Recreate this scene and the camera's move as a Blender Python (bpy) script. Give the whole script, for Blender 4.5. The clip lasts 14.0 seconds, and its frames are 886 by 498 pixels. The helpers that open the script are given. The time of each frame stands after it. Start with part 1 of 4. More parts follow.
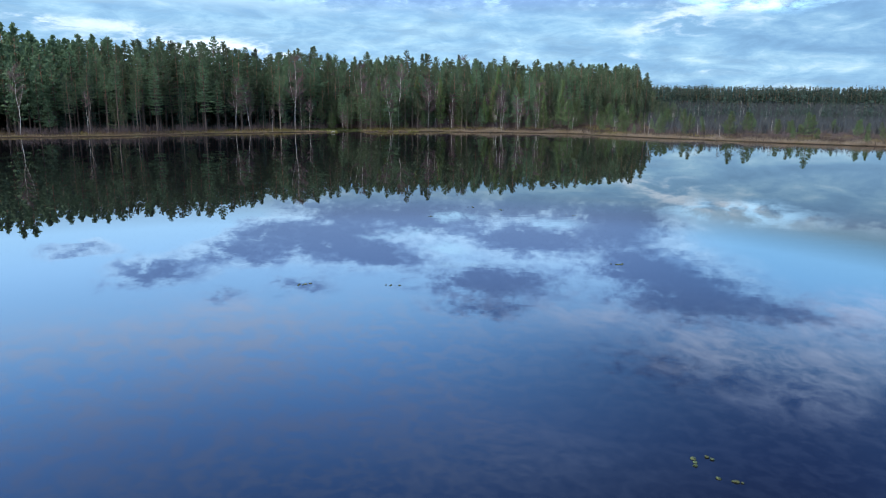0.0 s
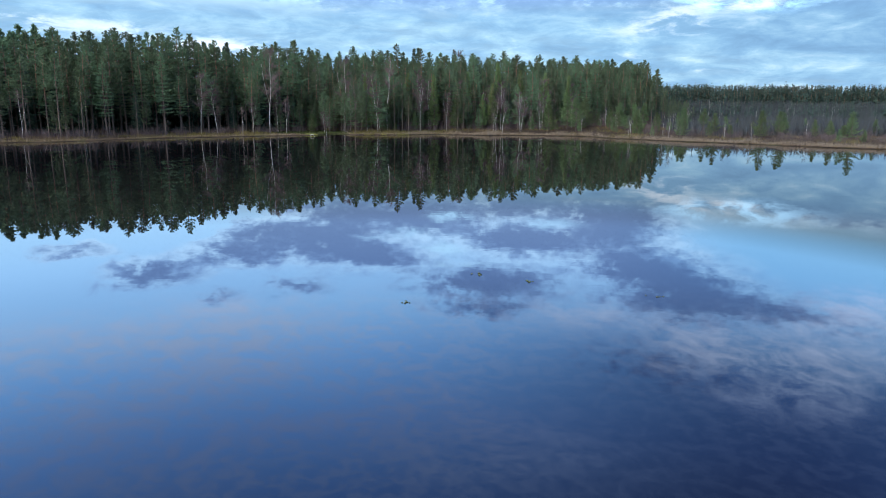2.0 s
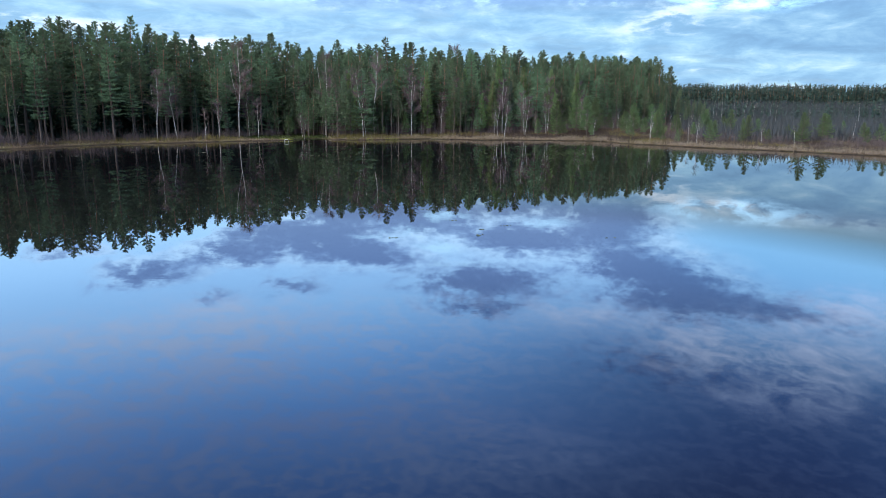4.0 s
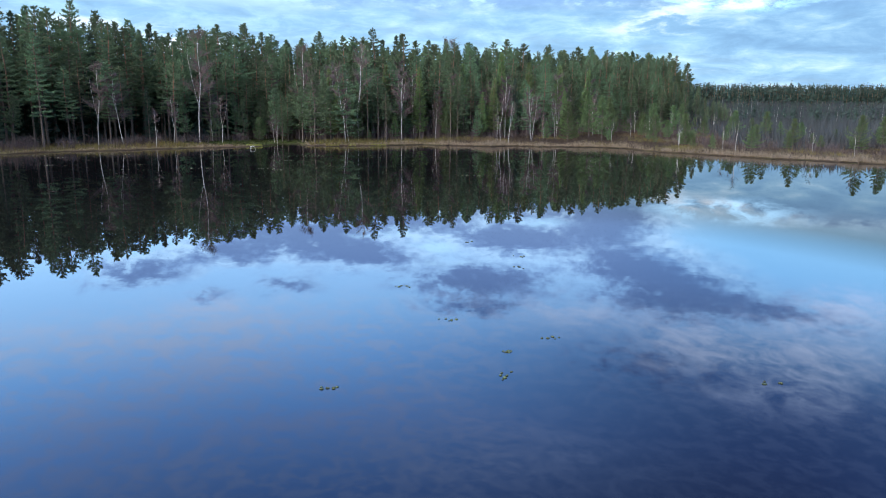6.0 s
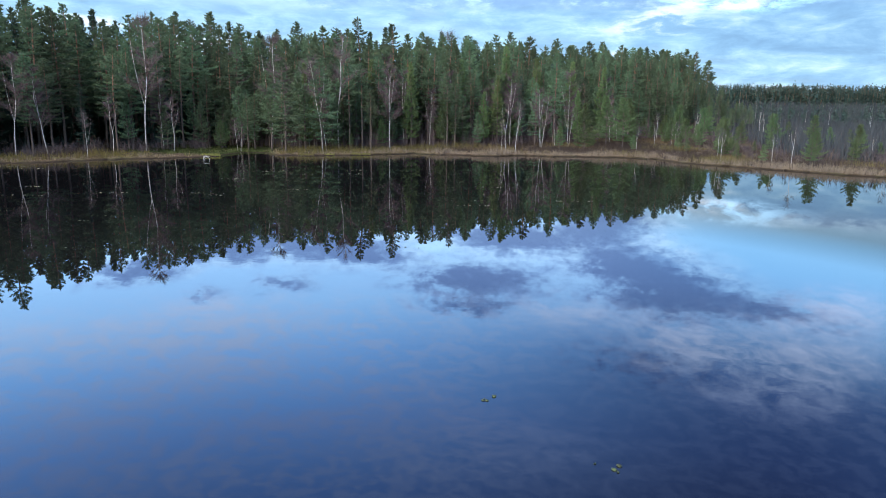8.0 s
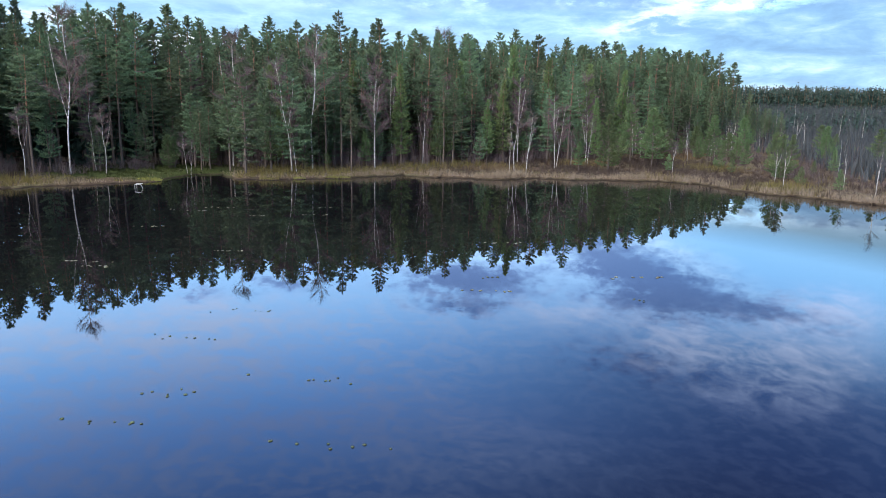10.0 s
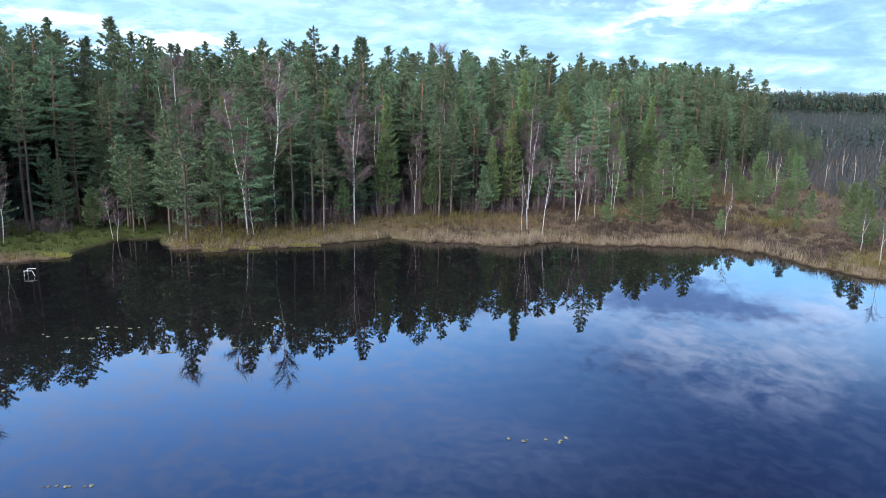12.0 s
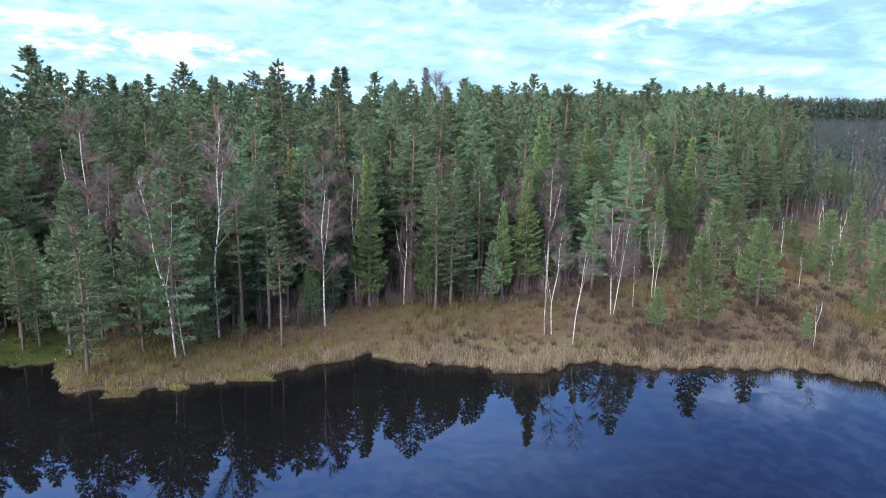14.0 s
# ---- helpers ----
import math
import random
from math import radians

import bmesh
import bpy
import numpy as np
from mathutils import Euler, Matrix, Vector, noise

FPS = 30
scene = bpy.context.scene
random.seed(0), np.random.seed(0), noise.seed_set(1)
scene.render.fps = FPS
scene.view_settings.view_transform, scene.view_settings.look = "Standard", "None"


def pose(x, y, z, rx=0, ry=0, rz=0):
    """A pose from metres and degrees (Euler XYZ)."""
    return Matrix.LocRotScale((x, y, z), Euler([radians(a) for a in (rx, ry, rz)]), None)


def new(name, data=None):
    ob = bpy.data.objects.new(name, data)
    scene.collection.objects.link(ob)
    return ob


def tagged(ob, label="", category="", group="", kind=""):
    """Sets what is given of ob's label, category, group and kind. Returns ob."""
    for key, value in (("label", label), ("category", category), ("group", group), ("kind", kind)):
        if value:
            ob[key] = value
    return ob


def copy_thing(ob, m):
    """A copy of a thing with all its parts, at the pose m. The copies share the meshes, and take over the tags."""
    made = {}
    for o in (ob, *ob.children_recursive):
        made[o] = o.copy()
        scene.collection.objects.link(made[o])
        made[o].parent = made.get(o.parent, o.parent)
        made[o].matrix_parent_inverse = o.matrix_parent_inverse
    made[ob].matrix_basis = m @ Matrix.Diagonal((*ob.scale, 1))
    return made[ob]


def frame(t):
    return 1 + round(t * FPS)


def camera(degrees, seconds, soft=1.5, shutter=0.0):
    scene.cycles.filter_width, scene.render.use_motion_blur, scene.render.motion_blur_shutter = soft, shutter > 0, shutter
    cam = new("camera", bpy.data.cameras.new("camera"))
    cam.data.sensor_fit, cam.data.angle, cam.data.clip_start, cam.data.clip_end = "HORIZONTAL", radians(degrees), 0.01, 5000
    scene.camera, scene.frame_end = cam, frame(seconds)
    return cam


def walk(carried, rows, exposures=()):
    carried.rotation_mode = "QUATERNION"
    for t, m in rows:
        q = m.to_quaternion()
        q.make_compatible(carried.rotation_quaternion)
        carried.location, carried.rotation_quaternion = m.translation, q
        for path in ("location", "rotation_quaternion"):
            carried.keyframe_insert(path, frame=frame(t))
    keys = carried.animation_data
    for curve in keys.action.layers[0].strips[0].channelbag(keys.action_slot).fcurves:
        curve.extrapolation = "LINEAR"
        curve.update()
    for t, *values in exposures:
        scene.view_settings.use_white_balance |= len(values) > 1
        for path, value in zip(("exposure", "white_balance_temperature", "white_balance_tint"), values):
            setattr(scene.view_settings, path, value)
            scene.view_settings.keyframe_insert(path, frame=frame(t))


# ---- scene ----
cam = camera(66.0, 14.0, soft=1.0)
# seconds, eye x y z in metres, yaw, pitch and roll in degrees
ROWS = [
    (0.0, -0.68, 0.65, 6.02, 0.02, -11.91, 0.66),
    (0.5, -0.61, 4.93, 5.95, -0.07, -11.91, 0.60),
    (1.0, -0.55, 9.21, 5.91, -0.17, -11.91, 0.56),
    (1.5, -0.48, 13.48, 5.91, -0.26, -11.91, 0.54),
    (2.0, -0.40, 17.74, 5.94, -0.35, -11.91, 0.52),
    (2.5, -0.33, 22.01, 6.00, -0.45, -11.92, 0.51),
    (3.0, -0.25, 26.28, 6.07, -0.54, -11.94, 0.51),
    (5.5, 0.14, 47.60, 6.30, -1.00, -12.00, 0.64),
    (6.0, 0.23, 51.85, 6.36, -1.10, -12.02, 0.68),
    (6.5, 0.31, 56.09, 6.43, -1.20, -12.04, 0.73),
    (7.0, 0.39, 60.32, 6.49, -1.29, -12.05, 0.78),
    (7.5, 0.48, 64.54, 6.58, -1.39, -12.06, 0.82),
    (10.0, 0.89, 85.43, 7.88, -1.89, -12.09, 1.05),
    (10.5, 0.97, 89.56, 8.75, -2.00, -12.09, 1.09),
    (11.0, 1.05, 93.68, 9.66, -2.10, -12.08, 1.12),
    (11.5, 1.13, 97.79, 10.63, -2.21, -12.08, 1.15),
    (12.0, 1.21, 101.90, 11.63, -2.32, -12.06, 1.16),
    (12.5, 1.29, 106.00, 12.70, -2.43, -12.04, 1.17),
    (13.0, 1.36, 110.10, 13.78, -2.55, -12.01, 1.16),
    (13.5, 1.43, 114.21, 14.89, -2.66, -11.99, 1.15),
    (14.0, 1.50, 118.34, 16.10, -2.78, -11.95, 1.13),
]
# seconds, stops, kelvin, tint
EXPOSURES = [(0.0, 0.0, 6380, 8), (3.0, 0.06, 6380, 8), (6.0, 0.2, 6420, 9), (7.5, 0.25, 6450, 9), (10.0, 0.36, 6540, 11), (12.0, 0.57, 6570, 10), (14.0, 0.70, 6610, 10)]
walk(cam, [(t, pose(x, y, z, 0, 0, yaw) @ pose(0, 0, 0, 90 + pitch) @ pose(0, 0, 0, 0, 0, roll))
           for t, x, y, z, yaw, pitch, roll in ROWS], EXPOSURES)


# ---- node helpers ----
class Tree:
    """Short calls for building a node tree."""

    def __init__(self, nodes, links):
        self.nodes, self.links = nodes, links

    def put(self, socket, value):
        if isinstance(value, bpy.types.NodeSocket):
            self.links.new(value, socket)
        else:
            socket.default_value = value

    def math(self, op, a, b=0.0, c=0.0, clamp=False):
        n = self.nodes.new("ShaderNodeMath")
        n.operation, n.use_clamp = op, clamp
        for i, v in enumerate((a, b, c)):
            self.put(n.inputs[i], v)
        return n.outputs[0]

    def mix(self, fac, a, b, blend="MIX"):
        n = self.nodes.new("ShaderNodeMix")
        n.data_type, n.blend_type = "RGBA", blend
        self.put(n.inputs[0], fac)
        for i, v in ((6, a), (7, b)):
            self.put(n.inputs[i], (*v, 1.0) if isinstance(v, tuple) and len(v) == 3 else v)
        return n.outputs[2]

    def noise(self, vector, scale, detail=4.0, rough=0.55, distort=0.0):
        n = self.nodes.new("ShaderNodeTexNoise")
        if vector is not None:
            self.put(n.inputs["Vector"], vector)
        n.inputs["Scale"].default_value = scale
        n.inputs["Detail"].default_value = detail
        n.inputs["Roughness"].default_value = rough
        n.inputs["Distortion"].default_value = distort
        return n.outputs["Fac"]

    def ramp(self, fac, stops):
        n = self.nodes.new("ShaderNodeValToRGB")
        el = n.color_ramp.elements
        for i, (p, col) in enumerate(stops):
            e = el[i] if i < 2 else el.new(p)
            e.position, e.color = p, (*col, 1.0)
        self.put(n.inputs[0], fac)
        return n.outputs[0]

    def smooth(self, value, lo, hi, a=0.0, b=1.0):
        n = self.nodes.new("ShaderNodeMapRange")
        n.interpolation_type = "SMOOTHSTEP"
        for i, v in enumerate((value, lo, hi, a, b)):
            self.put(n.inputs[i], v)
        return n.outputs[0]

    def vec(self, x, y, z=0.0):
        n = self.nodes.new("ShaderNodeCombineXYZ")
        for i, v in enumerate((x, y, z)):
            self.put(n.inputs[i], v)
        return n.outputs[0]

    def split(self, vector):
        n = self.nodes.new("ShaderNodeSeparateXYZ")
        self.put(n.inputs[0], vector)
        return n.outputs

    def scaled(self, vector, s):
        n = self.nodes.new("ShaderNodeMapping")
        n.inputs["Scale"].default_value = s
        self.put(n.inputs["Vector"], vector)
        return n.outputs[0]


# ---- sky: a dusk sky with broken cloud ----
world = bpy.data.worlds.new("dusk_sky")
scene.world = world
world.use_nodes = True
wt = world.node_tree
wt.nodes.clear()
w = Tree(wt.nodes, wt.links)
SUN_UP, SUN_ROUND = 18.0, 215.0
sky = wt.nodes.new("ShaderNodeTexSky")
sky.sky_type, sky.sun_disc = "NISHITA", False
sky.sun_elevation, sky.sun_rotation = radians(SUN_UP), radians(SUN_ROUND)
way = wt.nodes.new("ShaderNodeTexCoord").outputs["Generated"]
dx, dy, dz = w.split(way)
up = w.math("MAXIMUM", dz, 0.0)
el = w.math("MULTIPLY", w.math("ARCSINE", up), 180 / math.pi)
az = w.math("MULTIPLY", w.math("ARCTAN2", dx, dy), 180 / math.pi)
plane = w.vec(az, el, 0.0)
strip = w.noise(w.scaled(plane, (0.11, 0.95, 1.0)), 1.0, 8.0, 0.62, 0.3)
puff = w.noise(w.scaled(plane, (0.30, 0.62, 1.0)), 1.0, 9.0, 0.60, 0.15)
wisp = w.noise(w.scaled(plane, (0.30, 0.85, 1.0)), 1.0, 9.0, 0.66, 0.1)
fine = w.noise(w.scaled(plane, (0.24, 0.80, 1.0)), 1.0, 8.0, 0.60, 0.35)
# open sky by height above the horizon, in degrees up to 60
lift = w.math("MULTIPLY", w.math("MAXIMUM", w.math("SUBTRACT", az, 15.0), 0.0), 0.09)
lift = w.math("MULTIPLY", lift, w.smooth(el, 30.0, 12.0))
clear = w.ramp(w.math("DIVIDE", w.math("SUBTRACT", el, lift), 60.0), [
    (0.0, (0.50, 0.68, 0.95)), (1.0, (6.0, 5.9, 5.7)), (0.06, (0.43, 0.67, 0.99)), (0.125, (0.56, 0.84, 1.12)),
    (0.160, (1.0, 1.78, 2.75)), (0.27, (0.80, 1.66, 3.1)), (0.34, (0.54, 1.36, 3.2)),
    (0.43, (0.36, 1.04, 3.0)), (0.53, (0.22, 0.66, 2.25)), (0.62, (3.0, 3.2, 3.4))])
# the open sky is deeper to the east, paler to the west
side_ = w.mix(w.smooth(az, -12.0, 32.0), (1.30, 1.24, 1.12), (0.19, 0.23, 0.31))
clear = w.mix(w.smooth(el, 12.0, 22.0), clear, w.mix(1.0, clear, side_, "MULTIPLY"))
clear = w.mix(0.12, clear, w.mix(1.0, sky.outputs[0], (0.16, 0.16, 0.16), "MULTIPLY"))
clear = w.mix(w.smooth(el, 10.0, 7.0), clear, w.mix(1.0, clear, w.mix(w.smooth(az, 0.0, 22.0), (1.0, 1.0, 1.0), (0.82, 0.85, 0.87)), "MULTIPLY"))


def spread(spots, az_, el_):
    """A sum of soft ovals on the sky: azimuth, elevation, half width and half height in degrees, weight."""
    out = 0.0
    for ca, ce, ra, re, k in spots:
        a = w.math("MULTIPLY", w.math("SUBTRACT", az_, ca), 1 / ra)
        e = w.math("MULTIPLY", w.math("SUBTRACT", el_, ce), 1 / re)
        r2 = w.math("MULTIPLY_ADD", a, a, w.math("MULTIPLY", e, e))
        out = w.math("ADD", out, w.math("MULTIPLY", w.math("EXPONENT", w.math("MULTIPLY", r2, -0.8)), k))
    return out


# deeper blue low in the east
east_ = w.math("MULTIPLY", w.smooth(az, 10.0, 27.0), w.math("MULTIPLY", w.smooth(el, 7.6, 10.0), w.smooth(el, 17.0, 12.0)))
clear = w.mix(east_, clear, w.mix(1.0, clear, (0.60, 0.76, 0.85), "MULTIPLY"))
# dark broken clouds
BANKS = [
    (-23.1, 13.0, 3.0, 1.0, 0.9), (-18.0, 15.3, 1.3, 0.6, 0.6), (-11.6, 14.9, 2.1, 0.7, 0.7), (-16.7, 11.8, 3.0, 0.9, 0.9), (-28.3, 10.8, 2.3, 0.5, 0.6), (-14.5, 10.3, 2.8, 0.7, 0.7),
    (-9.3, 11.3, 3.6, 1.5, 1.0), (-4.6, 12.6, 2.9, 0.8, 0.9), (-6.9, 8.7, 5.2, 1.1, 0.8), (-0.5, 9.3, 3.8, 1.2, 0.8), (7.5, 11.0, 4.2, 1.1, 1.0), (7.1, 8.0, 4.0, 0.9, 0.8),
    (14.8, 9.1, 3.5, 2.1, 1.0), (4.2, 14.6, 5.0, 1.2, 1.0), (4.3, 16.8, 3.6, 0.7, 0.7), (20.3, 14.6, 4.4, 1.9, 0.9), (16.4, 12.6, 3.3, 0.9, 0.7), (29.0, 15.2, 5.1, 0.9, 0.7),
    (29.5, 5.9, 6.6, 1.7, 1.0), (19.3, 20.5, 6.0, 1.8, 0.5),
]
BROAD = [(3.0, 10.0, 13.0, 2.6, 0.20), (20.0, 14.0, 8.0, 3.2, 0.22), (-14.0, 12.2, 9.0, 1.8, 0.12), (5.0, 15.4, 7.0, 2.0, 0.12), (30.0, 5.6, 8.0, 2.0, 0.4)]
swirl = w.noise(w.scaled(plane, (0.38, 0.80, 1.0)), 1.0, 9.0, 0.62, 0.4)
crumb = w.noise(w.scaled(plane, (0.95, 1.9, 1.0)), 1.0, 7.0, 0.62, 0.3)
az_w = w.math("ADD", az, w.math("MULTIPLY_ADD", swirl, 7.0, -3.5))
el_w = w.math("ADD", el, w.math("MULTIPLY_ADD", wisp, 3.2, -1.6))
total = w.math("MULTIPLY_ADD", spread(BANKS, az_w, el_w), 1.28, spread(BROAD, az, el))
low = w.smooth(el, 6.2, 9.0, 1.0, 0.0)
ragged = w.math("ADD", w.math("MULTIPLY_ADD", swirl, 2.2, -1.1), w.math("MULTIPLY_ADD", crumb, 1.2, -0.6))
cover = w.math("ADD", total, w.math("MULTIPLY", ragged, w.smooth(total, 0.02, 0.4)))
cover = w.math("ADD", cover, w.math("MULTIPLY", w.math("MULTIPLY_ADD", strip, 3.2, -1.05), low))
cover = w.smooth(cover, 0.06, 1.0)
thick = w.mix(w.smooth(w.math("ADD", total, w.math("MULTIPLY_ADD", crumb, 1.6, -0.8)), 0.25, 1.3), (0.72, 0.68, 0.75), (0.40, 0.38, 0.48))
shade = w.mix(low, w.mix(1.0, clear, thick, "MULTIPLY"), w.mix(1.0, clear, (0.56, 0.74, 0.94), "MULTIPLY"))
# thin bright fringes round the clouds
fringe = w.math("MULTIPLY", w.smooth(total, 0.10, 0.5), w.math("MULTIPLY", w.smooth(el, 16.0, 11.0), w.smooth(el, 7.0, 9.0)))
col = w.mix(w.math("MULTIPLY", fringe, 0.30), clear, (1.7, 2.2, 2.75))
col = w.mix(cover, col, shade)
# broken sheets of cloud low over the forest
sheet = w.math("ADD", w.math("MULTIPLY", fine, 0.8), w.math("MULTIPLY", puff, 0.2))
sheet = w.ramp(sheet, [(0.36, (0.27, 0.48, 0.72)), (0.68, (0.84, 1.10, 1.26)), (0.46, (0.33, 0.59, 0.86)), (0.56, (0.47, 0.77, 1.00))])
sheet = w.mix(w.smooth(total, 0.2, 0.9), sheet, w.mix(1.0, sheet, (0.87, 0.88, 0.91), "MULTIPLY"))
col = w.mix(w.math("MULTIPLY", w.smooth(el, 8.4, 6.2), 0.75), col, sheet)
# thin warm veils higher up
VEILS = [
    (31.4, 17.8, 3.6, 3.0, 1.2), (33.6, 14.0, 2.4, 1.0, 1.0), (12.0, 17.0, 4.5, 1.3, 1.0), (-16.2, 20.0, 4.6, 2.4, 1.0), (-21.5, 17.9, 5.4, 1.9, 1.0), (-31.9, 17.0, 4.2, 1.8, 0.7),
    (-17.0, 16.6, 5.6, 1.4, 0.4), (-32.1, 26.2, 4.0, 1.6, 0.9), (-15.6, 26.4, 5.4, 1.0, 0.8), (-9.2, 25.8, 4.0, 1.1, 0.7), (-2.1, 24.0, 4.1, 1.6, 0.6), (-25.4, 23.3, 6.5, 1.9, 0.8),
    (23.0, 18.7, 5.0, 1.9, 1.2), (2.0, 28.0, 7.7, 2.8, 0.6), (-24.0, 29.0, 8.0, 2.0, 0.7), (27.0, 21.5, 5.0, 1.6, 0.6), (8.0, 28.5, 12.0, 3.0, 0.7),
]
lean_a = w.math("MULTIPLY_ADD", el, 0.30, w.math("MULTIPLY", az, 0.30))
lean_e = w.math("MULTIPLY_ADD", az, -0.16, w.math("MULTIPLY", el, 0.95))
fibre = w.noise(w.vec(lean_a, lean_e, 3.7), 1.0, 10.0, 0.66, 0.5)
veil = w.math("MULTIPLY", w.smooth(spread(VEILS, az_w, el_w), 0.0, 1.1), w.smooth(fibre, 0.30, 0.72))
mottle = w.noise(w.vec(w.math("MULTIPLY", lean_a, 1.7), w.math("MULTIPLY", lean_e, 1.5), 8.1), 1.0, 8.0, 0.60, 0.6)
mottle = w.math("MULTIPLY", w.smooth(mottle, 0.42, 0.62), w.math("MULTIPLY", w.smooth(el, 14.0, 19.0), w.smooth(az, 14.0, -8.0, 0.15, 0.62)))
veil = w.math("ADD", veil, mottle, clamp=True)
col = w.mix(w.math("MULTIPLY", veil, 0.72), col, w.mix(w.smooth(el, 17.0, 27.0), (1.30, 1.66, 2.45), (0.74, 1.16, 2.4)))
# bright breaks low over the forest, and between the clouds
BREAKS = [
    (19.4, 5.8, 2.3, 0.5, 0.6), (17.5, 6.7, 1.5, 0.6, 0.6), (18.0, 6.3, 4.4, 0.5, 0.4), (22.8, 7.5, 5.6, 0.6, 0.9), (15.1, 5.6, 2.5, 0.4, 0.6), (21.5, 2.8, 2.0, 0.2, 0.8),
    (14.8, 3.9, 1.6, 0.25, 0.7), (-20.3, 3.9, 6.4, 1.1, 1.5), (-30.7, 5.6, 2.6, 0.5, 0.9), (-13.5, 3.8, 3.0, 0.4, 0.7), (-8.5, 7.2, 2.2, 0.3, 0.6), (28.5, 1.5, 4.2, 0.3, 0.8),
    (-7.7, 2.3, 4.1, 0.5, 1.0), (-25.3, 5.4, 4.0, 0.4, 0.6),
]
GAPS = [
    (24.5, 7.9, 5.4, 0.9, 0.8), (1.4, 9.2, 1.9, 0.4, 0.8), (-1.9, 10.1, 1.0, 0.5, 0.7), (0.8, 11.9, 2.0, 0.5, 0.8),
    (-4.1, 10.9, 2.9, 0.4, 0.5), (9.6, 9.6, 3.0, 0.4, 0.6), (2.5, 13.2, 3.0, 0.35, 0.6), (12.5, 12.2, 1.6, 0.6, 0.5),
]
el_b = w.math("ADD", el, w.math("MULTIPLY_ADD", wisp, 1.4, -0.7))
glow = spread(BREAKS, az_w, el_b)
glow = w.smooth(w.math("MULTIPLY", glow, w.math("ADD", w.smooth(fine, 0.38, 0.60), w.math("MULTIPLY_ADD", puff, 1.2, -0.5))), 0.12, 1.35)
col = w.mix(glow, col, (1.06, 1.2, 1.38))
gap = w.math("MULTIPLY", spread(GAPS, az_w, el_b), w.smooth(swirl, 0.30, 0.62))
col = w.mix(w.math("MULTIPLY", w.smooth(gap, 0.08, 0.75), 0.62), col, (1.25, 2.15, 3.0))
col = w.mix(w.smooth(el, 8.0, 13.0), col, w.mix(1.0, col, (1.24, 1.24, 1.24), "MULTIPLY"))
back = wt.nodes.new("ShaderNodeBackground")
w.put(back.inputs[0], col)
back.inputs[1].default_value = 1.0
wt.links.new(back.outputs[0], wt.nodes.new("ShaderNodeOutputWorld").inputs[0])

sun = new("sun", bpy.data.lights.new("sun", "SUN"))
sun.data.energy, sun.data.angle, sun.data.color = 3.7, radians(40), (1.0, 0.95, 0.88)
sun_way = Vector((math.sin(radians(SUN_ROUND)) * math.cos(radians(SUN_UP)), math.cos(radians(SUN_ROUND)) * math.cos(radians(SUN_UP)), math.sin(radians(SUN_UP))))
sun.rotation_euler = sun_way.to_track_quat("Z", "Y").to_euler()


# ---- materials ----
def material(name):
    m = bpy.data.materials.new(name)
    m.use_nodes = True
    t = Tree(m.node_tree.nodes, m.node_tree.links)
    bsdf = m.node_tree.nodes["Principled BSDF"]
    return m, t, bsdf


def bump(t, bsdf, height, strength, distance):
    n = t.nodes.new("ShaderNodeBump")
    n.inputs["Strength"].default_value, n.inputs["Distance"].default_value = strength, distance
    t.put(n.inputs["Height"], height)
    t.links.new(n.outputs[0], bsdf.inputs["Normal"])


def place(t):
    return t.nodes.new("ShaderNodeNewGeometry").outputs["Position"]


def local(t):
    return t.nodes.new("ShaderNodeTexCoord").outputs["Object"]


def leaf_material(name, dark, light, rough=0.75, swing=0.12, thin=0.42):
    """Needles or blades: colour varies by island, by object and in slow patches."""
    m, t, b = material(name)
    island = t.nodes.new("ShaderNodeNewGeometry").outputs["Random Per Island"]
    each = t.nodes.new("ShaderNodeObjectInfo").outputs["Random"]
    patch = t.noise(place(t), 0.22, 3.0)
    f = t.math("ADD", t.math("MULTIPLY", island, 0.5), t.math("MULTIPLY_ADD", patch, 0.9, -0.2), clamp=True)
    col = t.mix(f, dark, light)
    hue = t.nodes.new("ShaderNodeHueSaturation")
    t.put(hue.inputs["Hue"], t.math("MULTIPLY_ADD", each, swing * 0.4, 0.5 - swing * 0.2))
    t.put(hue.inputs["Value"], t.math("MULTIPLY_ADD", each, swing * 4, 1.0 - swing * 2))
    t.put(hue.inputs["Color"], col)
    t.put(b.inputs["Base Color"], hue.outputs[0])
    b.inputs["Roughness"].default_value = rough
    b.inputs["Specular IOR Level"].default_value = 0.12
    if thin:
        glowing = t.nodes.new("ShaderNodeBsdfTranslucent")
        t.put(glowing.inputs["Color"], hue.outputs[0])
        both = t.nodes.new("ShaderNodeMixShader")
        both.inputs[0].default_value = thin
        t.links.new(b.outputs[0], both.inputs[1])
        t.links.new(glowing.outputs[0], both.inputs[2])
        t.links.new(both.outputs[0], t.nodes["Material Output"].inputs[0])
    return m


